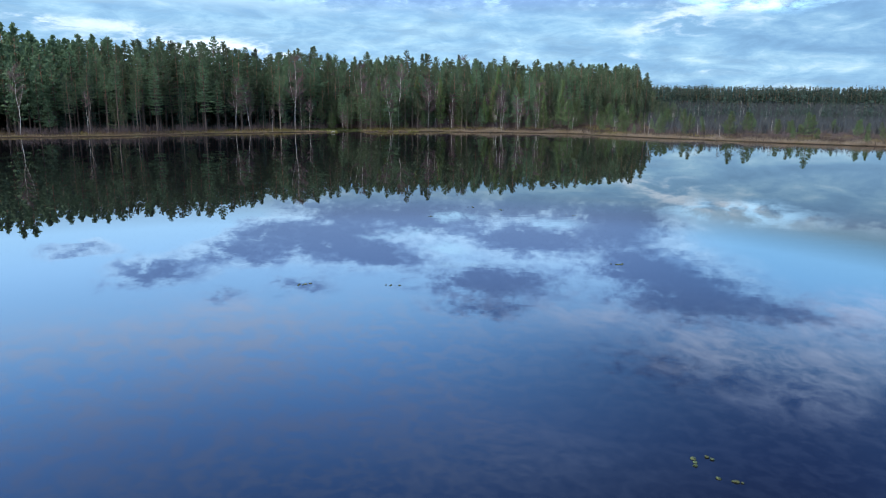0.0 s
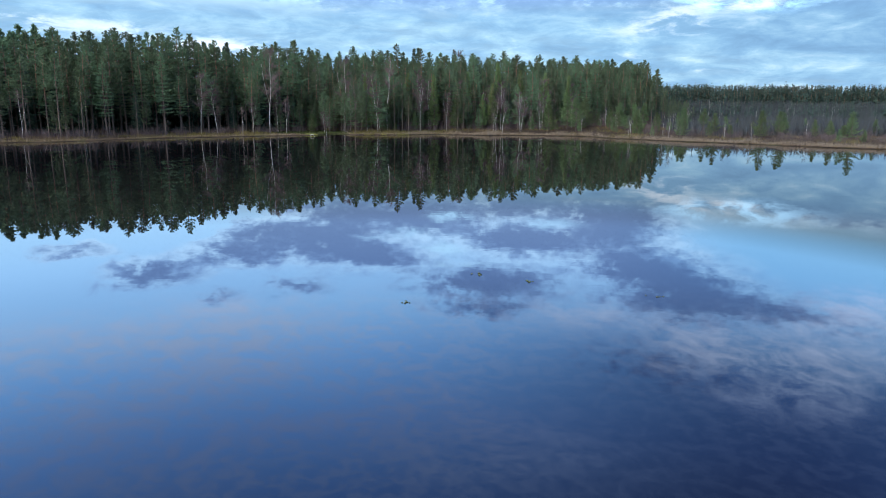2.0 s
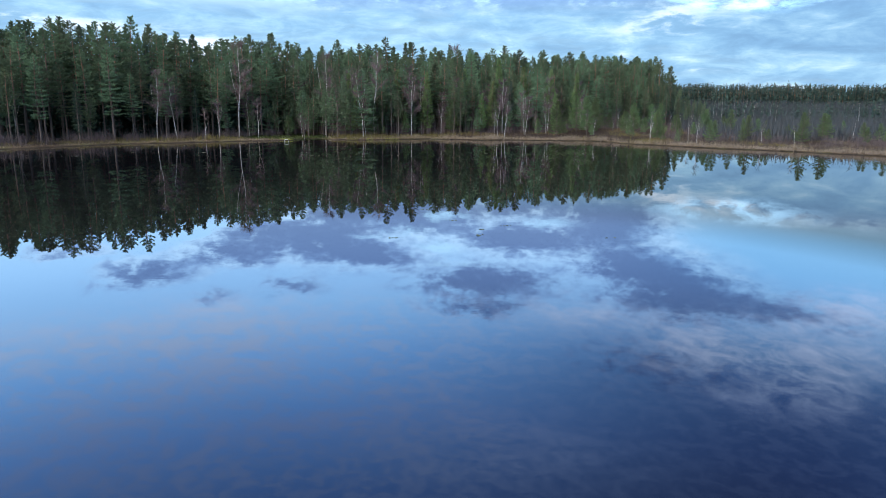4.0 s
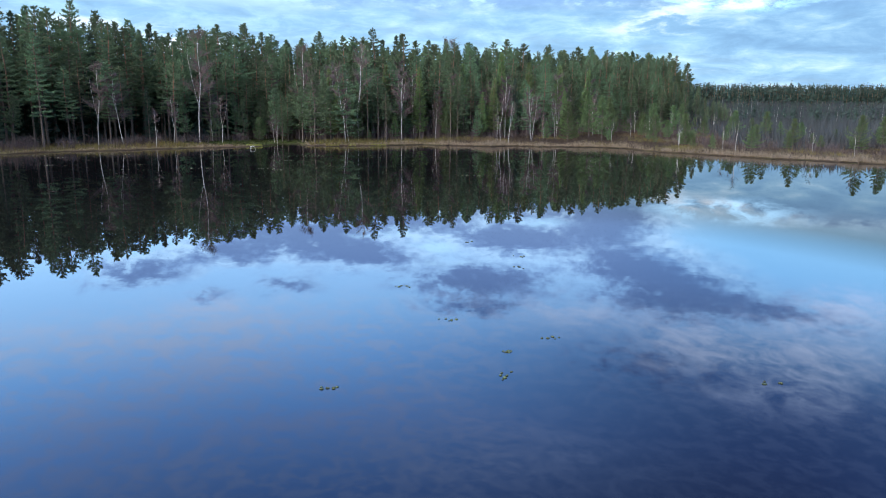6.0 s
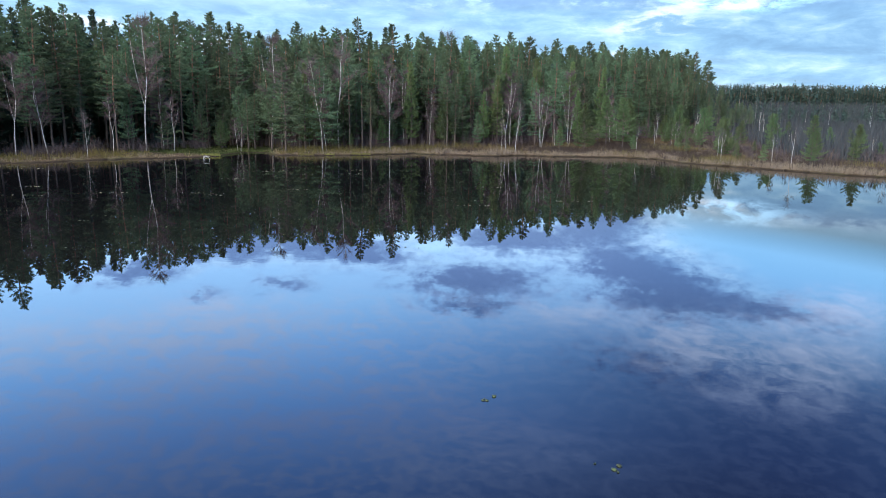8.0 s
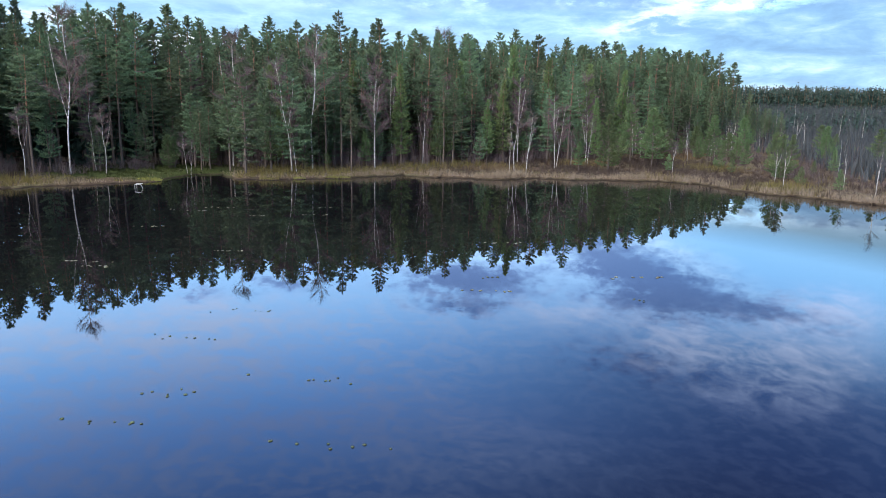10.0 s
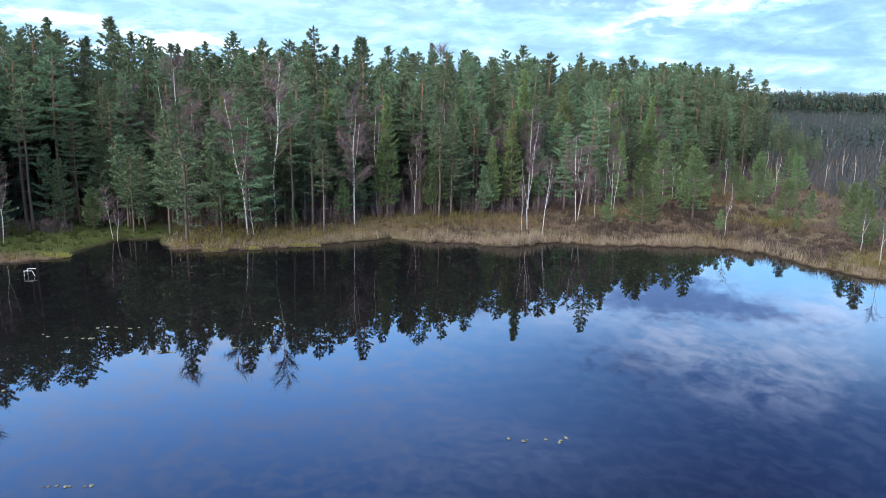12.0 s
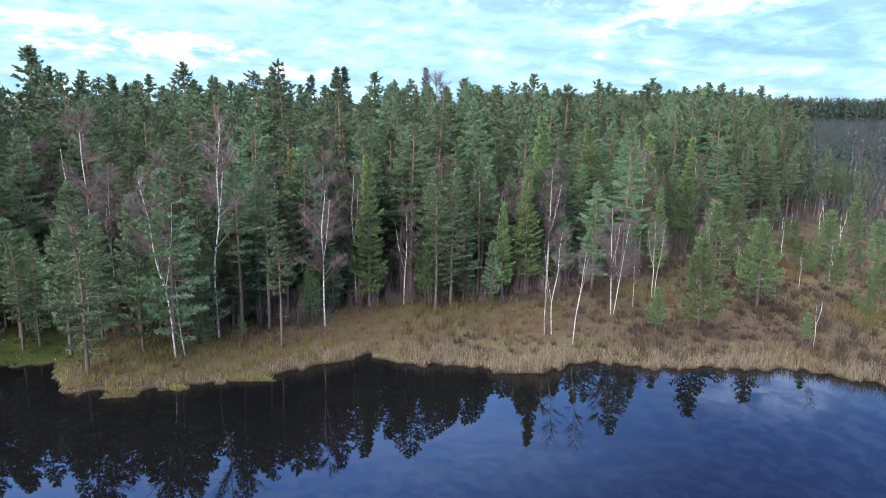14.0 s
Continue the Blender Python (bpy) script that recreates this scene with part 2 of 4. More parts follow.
PINE_LEAF = leaf_material("pine_needles", (0.048, 0.077, 0.046), (0.114, 0.157, 0.085), swing=0.17, thin=0.12)
SPRUCE_LEAF = leaf_material("spruce_needles", (0.032, 0.056, 0.042), (0.074, 0.106, 0.072), thin=0.12)
YOUNG_LEAF = leaf_material("young_pine_needles", (0.044, 0.070, 0.032), (0.098, 0.138, 0.058), thin=0.14)
EDGE_LEAF = leaf_material("fresh_pine_needles", (0.060, 0.096, 0.040), (0.146, 0.196, 0.078), thin=0.14)
FAR_LEAF = leaf_material("far_needles", (0.022, 0.040, 0.032), (0.050, 0.078, 0.058))
TWIG = leaf_material("bare_twigs", (0.040, 0.030, 0.032), (0.092, 0.070, 0.070), 0.8, thin=0.0)
# distance haze over the bog is mixed into this bluish twig colour
HAZE_TWIG = leaf_material("hazed_twigs", (0.020, 0.024, 0.026), (0.046, 0.051, 0.052), 0.8, thin=0.0)
BIRCH_TWIG = leaf_material("birch_twigs", (0.062, 0.045, 0.047), (0.132, 0.096, 0.098), 0.8, thin=0.0)
GREY_TWIG = leaf_material("grey_twigs", (0.022, 0.022, 0.026), (0.054, 0.053, 0.060), 0.8, thin=0.0)
REED = leaf_material("dry_reed", (0.160, 0.130, 0.086), (0.34, 0.285, 0.195), 0.7)
SEDGE = leaf_material("sedge", (0.080, 0.060, 0.031), (0.190, 0.146, 0.074), 0.75)
SEDGE_GREEN = leaf_material("green_sedge", (0.086, 0.084, 0.026), (0.215, 0.192, 0.062), 0.75)
HEATH = leaf_material("bog_heath", (0.038, 0.030, 0.025), (0.084, 0.064, 0.050), 0.8)
MOSS_GRASS = leaf_material("wet_grass", (0.018, 0.026, 0.008), (0.044, 0.056, 0.017), 0.75)


def pine_bark():
    m, t, b = material("pine_bark")
    x, y, z = t.split(local(t))
    rough = t.noise(t.scaled(local(t), (6, 6, 1.6)), 1.0, 5.0, 0.65)
    grey = t.mix(rough, (0.045, 0.036, 0.031), (0.125, 0.098, 0.082))
    orange = t.mix(rough, (0.15, 0.080, 0.05), (0.33, 0.19, 0.12))
    f = t.smooth(t.math("MULTIPLY_ADD", rough, 2.0, z), 6.0, 11.0)
    each = t.nodes.new("ShaderNodeObjectInfo").outputs["Random"]
    t.put(b.inputs["Base Color"], t.mix(t.math("MULTIPLY", f, t.math("MULTIPLY_ADD", each, 0.7, 0.2)), grey, orange))
    b.inputs["Roughness"].default_value = 0.9
    b.inputs["Specular IOR Level"].default_value = 0.15
    bump(t, b, rough, 0.6, 0.05)
    return m


def birch_bark():
    m, t, b = material("birch_bark")
    band = t.noise(t.scaled(local(t), (3.0, 3.0, 9.0)), 1.0, 4.0, 0.7)
    blot = t.noise(t.scaled(local(t), (1.5, 1.5, 1.2)), 1.0, 3.0)
    x, y, z = t.split(local(t))
    mark = t.smooth(band, 0.50, 0.60)
    foot = t.math("MULTIPLY", t.smooth(z, 2.2, 0.1), t.smooth(blot, 0.35, 0.6))
    col = t.mix(mark, t.mix(blot, (0.30, 0.285, 0.265), (0.56, 0.54, 0.51)), (0.07, 0.058, 0.054))
    t.put(b.inputs["Base Color"], t.mix(foot, col, (0.13, 0.11, 0.095)))
    b.inputs["Roughness"].default_value = 0.7
    bump(t, b, band, 0.4, 0.02)
    return m


def limb_bark():
    m, t, b = material("dark_limb_bark")
    g = t.noise(t.scaled(local(t), (9, 9, 3)), 1.0, 4.0)
    t.put(b.inputs["Base Color"], t.mix(g, (0.08, 0.065, 0.055), (0.20, 0.16, 0.135)))
    b.inputs["Roughness"].default_value = 0.9
    b.inputs["Specular IOR Level"].default_value = 0.15
    return m


PINE_BARK, BIRCH_BARK, LIMB = pine_bark(), birch_bark(), limb_bark()


def ground_material():
    m, t, b = material("bog_ground")
    p = place(t)
    x, y, z = t.split(p)
    n1, n2 = t.noise(p, 0.16, 5.0, 0.6), t.noise(p, 1.7, 5.0, 0.65)
    tan = t.mix(n2, (0.032, 0.025, 0.016), (0.076, 0.058, 0.037))
    green = t.mix(n2, (0.036, 0.036, 0.018), (0.078, 0.072, 0.036))
    red = t.mix(n2, (0.028, 0.020, 0.015), (0.066, 0.046, 0.033))
    col = t.mix(t.smooth(n1, 0.42, 0.62), tan, red)
    col = t.mix(t.smooth(t.noise(p, 0.31, 4.0), 0.52, 0.66, 0.0, 0.8), col, green)
    # wet moss lawn by the landing
    ax, ay = t.math("MULTIPLY", t.math("ADD", x, 29.0), 1 / 11.0), t.math("MULTIPLY", t.math("SUBTRACT", y, 159.0), 1 / 8.5)
    lawn = t.math("MULTIPLY_ADD", ax, ax, t.math("MULTIPLY", ay, ay))
    lawn = t.smooth(t.math("MULTIPLY_ADD", n1, 0.7, lawn), 1.5, 0.9)
    col = t.mix(lawn, col, t.mix(n2, (0.014, 0.020, 0.006), (0.034, 0.043, 0.014)))
    # dark peat tone low down, towards the waterline
    peat = t.mix(n2, (0.012, 0.009, 0.007), (0.035, 0.026, 0.019))
    col = t.mix(t.smooth(t.math("MULTIPLY_ADD", n2, 0.06, z), 0.16, 0.04), col, peat)
    t.put(b.inputs["Base Color"], col)
    b.inputs["Roughness"].default_value = 0.95
    b.inputs["Specular IOR Level"].default_value = 0.05
    bump(t, b, n2, 0.8, 0.12)
    return m


def water_material():
    m, t, b = material("dark_lake_water")
    p = place(t)
    n = t.noise(p, 0.02, 3.0)
    t.put(b.inputs["Base Color"], t.mix(n, (0.0018, 0.0018, 0.0023), (0.0030, 0.0028, 0.0033)))
    b.inputs["Roughness"].default_value = 0.005
    b.inputs["IOR"].default_value = 1.33
    swell = t.noise(t.scaled(p, (1.0, 1.6, 1.0)), 0.9, 3.0, 0.5)
    calm = t.smooth(t.noise(p, 0.035, 3.0), 0.40, 0.62, 0.15, 1.0)
    bump(t, b, t.math("MULTIPLY", swell, calm), 0.05, 0.02)
    return m


def plain_material(name, a, c, scale, rough):
    m, t, b = material(name)
    t.put(b.inputs["Base Color"], t.mix(t.noise(local(t), scale, 4.0), a, c))
    b.inputs["Roughness"].default_value = rough
    return m


GROUND, WATER = ground_material(), water_material()
WHITE_PIPE = plain_material("weathered_white_paint", (0.26, 0.26, 0.25), (0.44, 0.44, 0.42), 9.0, 0.5)
PAD = leaf_material("lily_pad", (0.036, 0.050, 0.022), (0.095, 0.110, 0.050), 0.4)
# sky sheen on the wet far leaves is put into this lighter colour
PAD_SHEEN = leaf_material("sheen_lily_pad", (0.09, 0.095, 0.06), (0.19, 0.185, 0.125), 0.3)


# ---- mesh helpers ----
def mesh_of(name, co, tris, mats, index=None):
    """A mesh from arrays of points and triangles."""
    co, tris = np.asarray(co, np.float32), np.asarray(tris, np.int32)
    me = bpy.data.meshes.new(name)
    me.vertices.add(len(co))
    me.vertices.foreach_set("co", co.ravel())
    me.loops.add(3 * len(tris))
    me.loops.foreach_set("vertex_index", tris.ravel())
    me.polygons.add(len(tris))
    me.polygons.foreach_set("loop_start", np.arange(0, 3 * len(tris), 3, dtype=np.int32))
    for m in mats:
        me.materials.append(m)
    if index is not None:
        me.polygons.foreach_set("material_index", np.asarray(index, np.int32))
    me.update(calc_edges=True)
    return me


class Soup:
    """Points and triangles with a material index each."""

    def __init__(self):
        self.co, self.tri, self.ind, self.n = [], [], [], 0

    def add(self, co, tri, ind=0):
        co, tri = np.asarray(co, float), np.asarray(tri, int)
        self.co.append(co)
        self.tri.append(tri + self.n)
        self.ind.append(np.full(len(tri), ind))
        self.n += len(co)

    def arrays(self):
        return np.concatenate(self.co), np.concatenate(self.tri), np.concatenate(self.ind)

    def mesh(self, name, mats):
        return mesh_of(name, *self.arrays()[:2], mats, self.arrays()[2])


def blades(rng, at, way, length, width, spread):
    """Thin triangles, one at each point: base at the point, tip along way with a random spread."""
    n = len(at)
    d = way + rng.normal(0, spread, (n, 3))
    d /= np.linalg.norm(d, axis=1)[:, None] + 1e-9
    side = np.cross(d, rng.normal(0, 1, (n, 3)))
    side /= np.linalg.norm(side, axis=1)[:, None] + 1e-9
    w_, l_ = np.broadcast_to(width, n)[:, None], np.broadcast_to(length, n)[:, None]
    co = np.stack([at - side * w_ / 2, at + side * w_ / 2, at + d * l_], 1).reshape(-1, 3)
    return co, np.arange(3 * n).reshape(-1, 3)


def tube(points, radii, sides=6):
    """A tapered tube through points."""
    pts = np.asarray(points, float)
    d = np.gradient(pts, axis=0)
    d /= np.linalg.norm(d, axis=1)[:, None] + 1e-9
    ref = np.array((1.0, 0.02, 0.03)) if abs(d[0, 2]) > 0.7 else np.array((0.01, 0.02, 1.0))
    u = np.cross(d, ref)
    u /= np.linalg.norm(u, axis=1)[:, None] + 1e-9
    v = np.cross(d, u)
    a = np.arange(sides) * 2 * math.pi / sides
    ring = u[:, None] * np.cos(a)[None, :, None] + v[:, None] * np.sin(a)[None, :, None]
    co = (pts[:, None] + ring * np.asarray(radii)[:, None, None]).reshape(-1, 3)
    i, j = np.meshgrid(np.arange(len(pts) - 1), np.arange(sides), indexing="ij")
    a0, a1 = i * sides + j, i * sides + (j + 1) % sides
    tri = np.concatenate([np.stack([a0, a1, a1 + sides], -1).reshape(-1, 3), np.stack([a0, a1 + sides, a0 + sides], -1).reshape(-1, 3)])
    return co, tri


def thing(name, label, category, group=""):
    e = new(name)
    e.empty_display_size = 0.3
    return tagged(e, label, category, group)


def part(name, me, parent, label=""):
    ob = new(name, me)
    ob.parent = parent
    return tagged(ob, label) if label else ob


# ---- shoreline and relief ----
SHORE_X = [-150, -110, -73, -58, -46, -40, -36, -30.2, -26.4, -24.9, -24.6, -23.3, -20.3, -19.3, -17.6, -13.3, -9.2, -6.5, -3, -1.2, 0.6,
           4.2, 8.3, 10.6, 11.9, 13.7, 16, 20.4, 26.5, 30, 31, 33, 36, 39, 43.5, 48.3, 60, 72, 90, 110, 130, 150]
SHORE_Y = [-60, 85, 113, 121, 137.5, 140.5, 144.5, 148, 150.2, 151.2, 154.6, 158.4, 158.7, 157, 154.4, 155, 156.2, 157.2, 159.6, 160.5, 159.2,
           158.8, 157.5, 157.6, 159.4, 159.4, 158.4, 158.4, 158, 156, 152, 148.5, 146, 142.5, 138, 135, 124, 117, 95, 60, 0, -60]
FRONT_X = [-150, -75, -58, -46, -36, -30, -24, -18, -12, -5, 0, 8, 14, 20, 28, 36, 45, 55, 66, 75]
FRONT_Y = [60, 118, 127, 143, 153, 161, 168, 167, 167, 170, 173, 175, 178, 182, 187, 194, 203, 213, 226, 300]


def shore(x):
    x = np.asarray(x, float)
    wig = 0.35 * np.sin(x * 1.9 + 0.6) * np.sin(x * 0.7) + 0.22 * np.sin(x * 4.3 + 1.0) + 0.12 * np.sin(x * 9.1)
    return np.interp(x, SHORE_X, SHORE_Y) + wig


def soft(v, lo, hi):
    k = np.clip((np.asarray(v, float) - lo) / (hi - lo), 0, 1)
    return k * k * (3 - 2 * k)


def lie(x, y):
    """Height of the ground."""
    x, y = np.asarray(x, float), np.asarray(y, float)
    d = np.minimum(y - shore(x), 1e9)
    d = np.where((np.abs(x) > 150) | (y < -130), 30.0, d)
    bumps = 0.07 * np.sin(x * 1.3 + 2 * np.sin(y * 0.31)) * np.sin(y * 1.1 + 1.7 * np.sin(x * 0.27)) + 0.05 * np.sin(x * 2.9 + y * 2.1)
    land = 0.16 + 0.16 * soft(d, 0.2, 4.0) + bumps * soft(d, 0.1, 2.0) + 0.5 * soft(d, 12, 40) + 4.5 * soft(y, 420, 720)
    bed = -0.45 - 1.6 * soft(-d, 0.2, 12.0)
    return bed + (land - bed) * soft(d, -0.35, 0.12)


def steps(*spans):
    out = [np.arange(a, b, s) for a, b, s in spans]
    return np.concatenate(out)


def build_ground():
    gx = steps((-3200, -400, 350), (-400, -150, 25), (-150, -62, 2.0), (-62, -42, 0.8), (-42, 50, 0.42), (52, 80, 0.8), (80, 150, 2.5), (150, 400, 25), (400, 3300, 350))
    gy = steps((-3200, -150, 300), (-150, 90, 12), (90, 130, 1.6), (130, 148, 0.8), (148, 162, 0.42), (162, 200, 1.6), (200, 300, 5), (300, 700, 30), (700, 4500, 350))
    X, Y = np.meshgrid(gx, gy, indexing="ij")
    co = np.stack([X, Y, lie(X, Y)], -1).reshape(-1, 3)
    i, j = np.meshgrid(np.arange(len(gx) - 1), np.arange(len(gy) - 1), indexing="ij")
    a = i * len(gy) + j
    b = a + len(gy)
    tri = np.concatenate([np.stack([a, b, b + 1], -1).reshape(-1, 3), np.stack([a, b + 1, a + 1], -1).reshape(-1, 3)])
    me = mesh_of("ground", co, tri, [GROUND])
    me.polygons.foreach_set("use_smooth", np.ones(len(tri), bool))
    tagged(new("ground", me), "flat bog ground with brown sedge, moss and peat banks", "ground", kind="structure")


build_ground()
bm = bmesh.new()
bmesh.ops.create_grid(bm, x_segments=12, y_segments=12, size=0.5)
for v in bm.verts:
    v.co = (v.co.x * 300, 20 + v.co.y * 300, 0.0)
me = bpy.data.meshes.new("water")
bm.to_mesh(me)
bm.free()
me.materials.append(WATER)
tagged(new("water", me), "still dark lake water mirroring clouds and forest", "lake", kind="structure")


# ---- trees ----
def trunk_line(rng, height, lean=0.0, bend=0.15, n=9):
    z = np.linspace(0, 1, n)
    a = rng.uniform(0, 6.28)
    wob = bend * (np.sin(z * rng.uniform(2, 4) + rng.uniform(0, 6)) - np.sin(0)) * z
    wob = wob + 0.30 * bend * np.sin(z * rng.uniform(9, 14) + rng.uniform(0, 6)) * z
    return np.stack([np.cos(a) * wob + lean * z * height, np.sin(a) * wob, z * height - 0.15], 1)


def sprays(rng, at, way, length, width, roll, fork=0.4):
    """Needle sprays: two slim triangles that fork from a point along way, lying roughly level."""
    n = len(at)
    d = way / (np.linalg.norm(way, axis=1)[:, None] + 1e-9)
    flat_ = np.cross(d, np.array((0.0, 0.0, 1.0)))
    flat_ /= np.linalg.norm(flat_, axis=1)[:, None] + 1e-9
    lift = np.cross(flat_, d)
    r = rng.normal(0, roll, n)[:, None]
    side = flat_ * np.cos(r) + lift * np.sin(r)
    w_, l_ = (np.broadcast_to(width, n) / 2)[:, None], np.broadcast_to(length, n)[:, None]
    k1, k2 = rng.uniform(0.1, fork, n)[:, None], rng.uniform(0.1, fork, n)[:, None]
    tip1 = at + (d + side * k1 + lift * rng.normal(0, 0.12, n)[:, None]) * l_
    tip2 = at + (d - side * k2 + lift * rng.normal(0, 0.12, n)[:, None]) * l_ * 0.9
    a0 = at + d * l_ * 0.1
    co = np.stack([a0 - side * w_, a0 + side * w_, tip1, a0 - side * w_ + lift * w_ * 0.6, a0 + side * w_ - lift * w_ * 0.6, tip2], 1).reshape(-1, 3)
    return co, np.arange(6 * n).reshape(-1, 3)


def pine_parts(rng, height, base, reach, whorl=0.5, tuft=0.18, dense=1.0, young=False, spruce=False, ragged=0.18, each=3, stubs=16, wide=0.40):
    """Trunk and crown of a conifer: whorls of boughs, each a thin level fan of short needle tufts."""
    line = trunk_line(rng, height, 0, 0.25 if not spruce else 0.08)
    r0 = 0.0088 * height + 0.02
    z = line[:, 2]
    trunk = tube(line, r0 * (1 - 0.93 * np.clip(z / height, 0, 1)) ** 0.85 + 0.012, 7)
    crown = Soup()
    full = young or spruce
    at, way, size, wood_at, wood_way, wood_len = [], [], [], [], [], []

    def stem(h):
        return np.array((np.interp(h, z, line[:, 0]), np.interp(h, z, line[:, 1]), h))

    # dead boughs below the crown
    if not full:
        for zs in rng.uniform(0.10 * height, max(base + 0.08, 0.2) * height, stubs):
            a = rng.uniform(0, 6.28)
            wood_at.append(stem(zs))
            wood_way.append((math.cos(a), math.sin(a), rng.uniform(-0.35, 0.1)))
            wood_len.append(rng.uniform(0.4, 0.85) * min(reach, 1.7))
    zc = base * height
    while zc < height - 0.15:
        rel = (zc - base * height) / (height * (1 - base))
        if full:
            w_ = reach * (1 - rel) ** 0.85 * min(1, 0.65 + rel * 3) + 0.12
        else:
            w_ = reach * min(1, 0.6 + rel * 1.7) * (1 - rel ** 1.7) ** 0.8 + 0.10
        w_ *= rng.uniform(0.82, 1.12)
        k = int(rng.integers(4, 7))
        a0 = rng.uniform(0, 6.28)
        for b in range(k):
            if rng.random() < (0.05 if full else 0.13):
                continue
            a = a0 + b * 6.283 / k + rng.normal(0, 0.25)
            length = w_ * max(0.35, rng.normal(0.92, ragged))
            if spruce:
                slope, curl = -0.42 + 0.75 * rel, 0.22
            elif young:
                slope, curl = 0.10 + 0.55 * rel, 0.18
            else:
                slope, curl = -0.16 + 0.62 * rel ** 1.4, 0.16
            slope += rng.normal(0, 0.09)
            out, side = np.array((math.cos(a), math.sin(a), 0.0)), np.array((-math.sin(a), math.cos(a), 0.0))
            root = stem(zc + rng.normal(0, 0.06))
            wood_at.append(root), wood_way.append(out + np.array((0, 0, slope + curl * 0.5))), wood_len.append(length * 0.9)
            n = max(4, int(dense * (8 + 17 * length ** 1.7)))
            s_ = rng.uniform(0.12 if full else 0.26, 1.0, n) ** 0.8
            half = 1.15 * length * s_ * (1.12 - s_)
            v = rng.uniform(-1, 1, n)
            p = root + out * (length * s_)[:, None] + side * (half * v)[:, None]
            p[:, 2] += length * (slope * s_ + curl * s_ * s_) - 0.12 * np.abs(half * v) + rng.normal(0, 0.03, n)
            at.append(p)
            d = out * rng.uniform(0.4, 1.0, n)[:, None] + side * (0.75 * v)[:, None]
            d[:, 2] += rng.normal(0.05 if spruce else 0.55 if young else 0.28, 0.22, n)
            way.append(d)
            size.append(tuft * rng.uniform(0.7, 1.3, n))
        zc += whorl * rng.uniform(0.7, 1.35) * (1 - 0.45 * rel)
    # the leader and its shoots
    n = 60
    down = rng.uniform(0, 1, n) ** 1.4 * min(1.6, 0.25 * height)
    a = rng.uniform(0, 6.28, n)
    out = np.stack([np.cos(a), np.sin(a), np.zeros(n)], 1)
    at.append(line[-1] + out * (down * rng.uniform(0.03, 0.22, n))[:, None] - np.stack([np.zeros(n), np.zeros(n), down - 0.1], 1))
    way.append(out * rng.uniform(0.2, 0.8, n)[:, None] + np.array((0, 0, 0.8)))
    size.append(tuft * rng.uniform(0.7, 1.1, n))
    at, way, size = (np.repeat(np.concatenate(q), each, 0) for q in (at, way, size))
    way = way / np.linalg.norm(way, axis=1)[:, None]
    crown.add(*blades(rng, at, way, size * rng.uniform(0.8, 1.2, len(size)), size * wide, 0.42), 0)
    wl = np.array(wood_len)
    crown.add(*blades(rng, np.array(wood_at), np.array(wood_way), wl, 0.03 + 0.02 * wl, 0.0), 1)
    return trunk, crown


def birch_parts(rng, height, twigs=1.0, lean=0.0, first=0.35):
    """Trunk, limbs and bare twigs of a birch."""
    line = trunk_line(rng, height, lean, 0.06 * height, 16)
    z = line[:, 2]
    r0 = 0.0032 * height + 0.014
    trunk = tube(line, r0 * (1 - 0.95 * np.clip(z / height, 0, 1)) + 0.008, 7)
    limbs = Soup()
    # a forked second leader
    f0 = rng.uniform(0.3, 0.55)
    fork = [np.array([np.interp(f0 * height, z, line[:, c]) for c in range(3)])]
    a = rng.uniform(0, 6.28)
    for i in range(5):
        fork.append(fork[-1] + np.array((math.cos(a) * (0.34 - 0.05 * i), math.sin(a) * (0.34 - 0.05 * i), 1.0)) * height * (0.85 - f0) / 5)
    limbs.add(*tube(fork, np.linspace(r0 * 0.5, 0.010, 6), 5), 0)
    at, way, size = [], [], []
    for i in range(int(4.2 * height * (1 - first)) + 5):
        s = rng.uniform(first, 0.97)
        zc = s * height
        root = np.array([np.interp(zc, z, line[:, c]) for c in range(3)])
        a = rng.uniform(0, 6.28)
        length = height * rng.uniform(0.08, 0.20) * (1.25 - s) * 1.35
        rise = rng.uniform(0.7, 1.7)
        out = np.array((math.cos(a), math.sin(a), rise))
        out /= np.linalg.norm(out)
        mid = root + out * length * 0.5
        tip = root + out * length + np.array((math.cos(a), math.sin(a), -0.2)) * length * 0.18
        limbs.add(*tube([root, mid, tip], [0.014 + 0.009 * length, 0.012 + 0.004 * length, 0.005], 3), 0 if length > 2.2 else 1)
        n = int(24 * twigs * (0.6 + length))
        k = rng.uniform(0.3, 1.0, n)
        at.append(np.where(k[:, None] < 0.5, root + (mid - root) * k[:, None] * 2, mid + (tip - mid) * (k[:, None] * 2 - 1)))
        way.append(np.tile(out + np.array((0, 0, -0.1)), (n, 1)))
        size.append(rng.uniform(0.35, 0.95, n))
    at, way, size = np.concatenate(at), np.concatenate(way), np.concatenate(size)
    limbs.add(*blades(rng, at, way, size, 0.018, 0.5), 2)
    tips = at + way * size[:, None] * 0.6
    limbs.add(*blades(rng, tips, way, size * 0.7, 0.014, 0.8), 2)
    return trunk, limbs


def make_conifer(name, label, seed, leaf, group, **kw):
    rng = np.random.default_rng(seed)
    trunk, crown = pine_parts(rng, **kw)
    e = thing(name, label, "tree", group)
    part("trunk", mesh_of("trunk", *trunk, [PINE_BARK if not kw.get("spruce") else LIMB]), e)
    part("crown", crown.mesh("crown", [leaf, LIMB]), e)
    return e


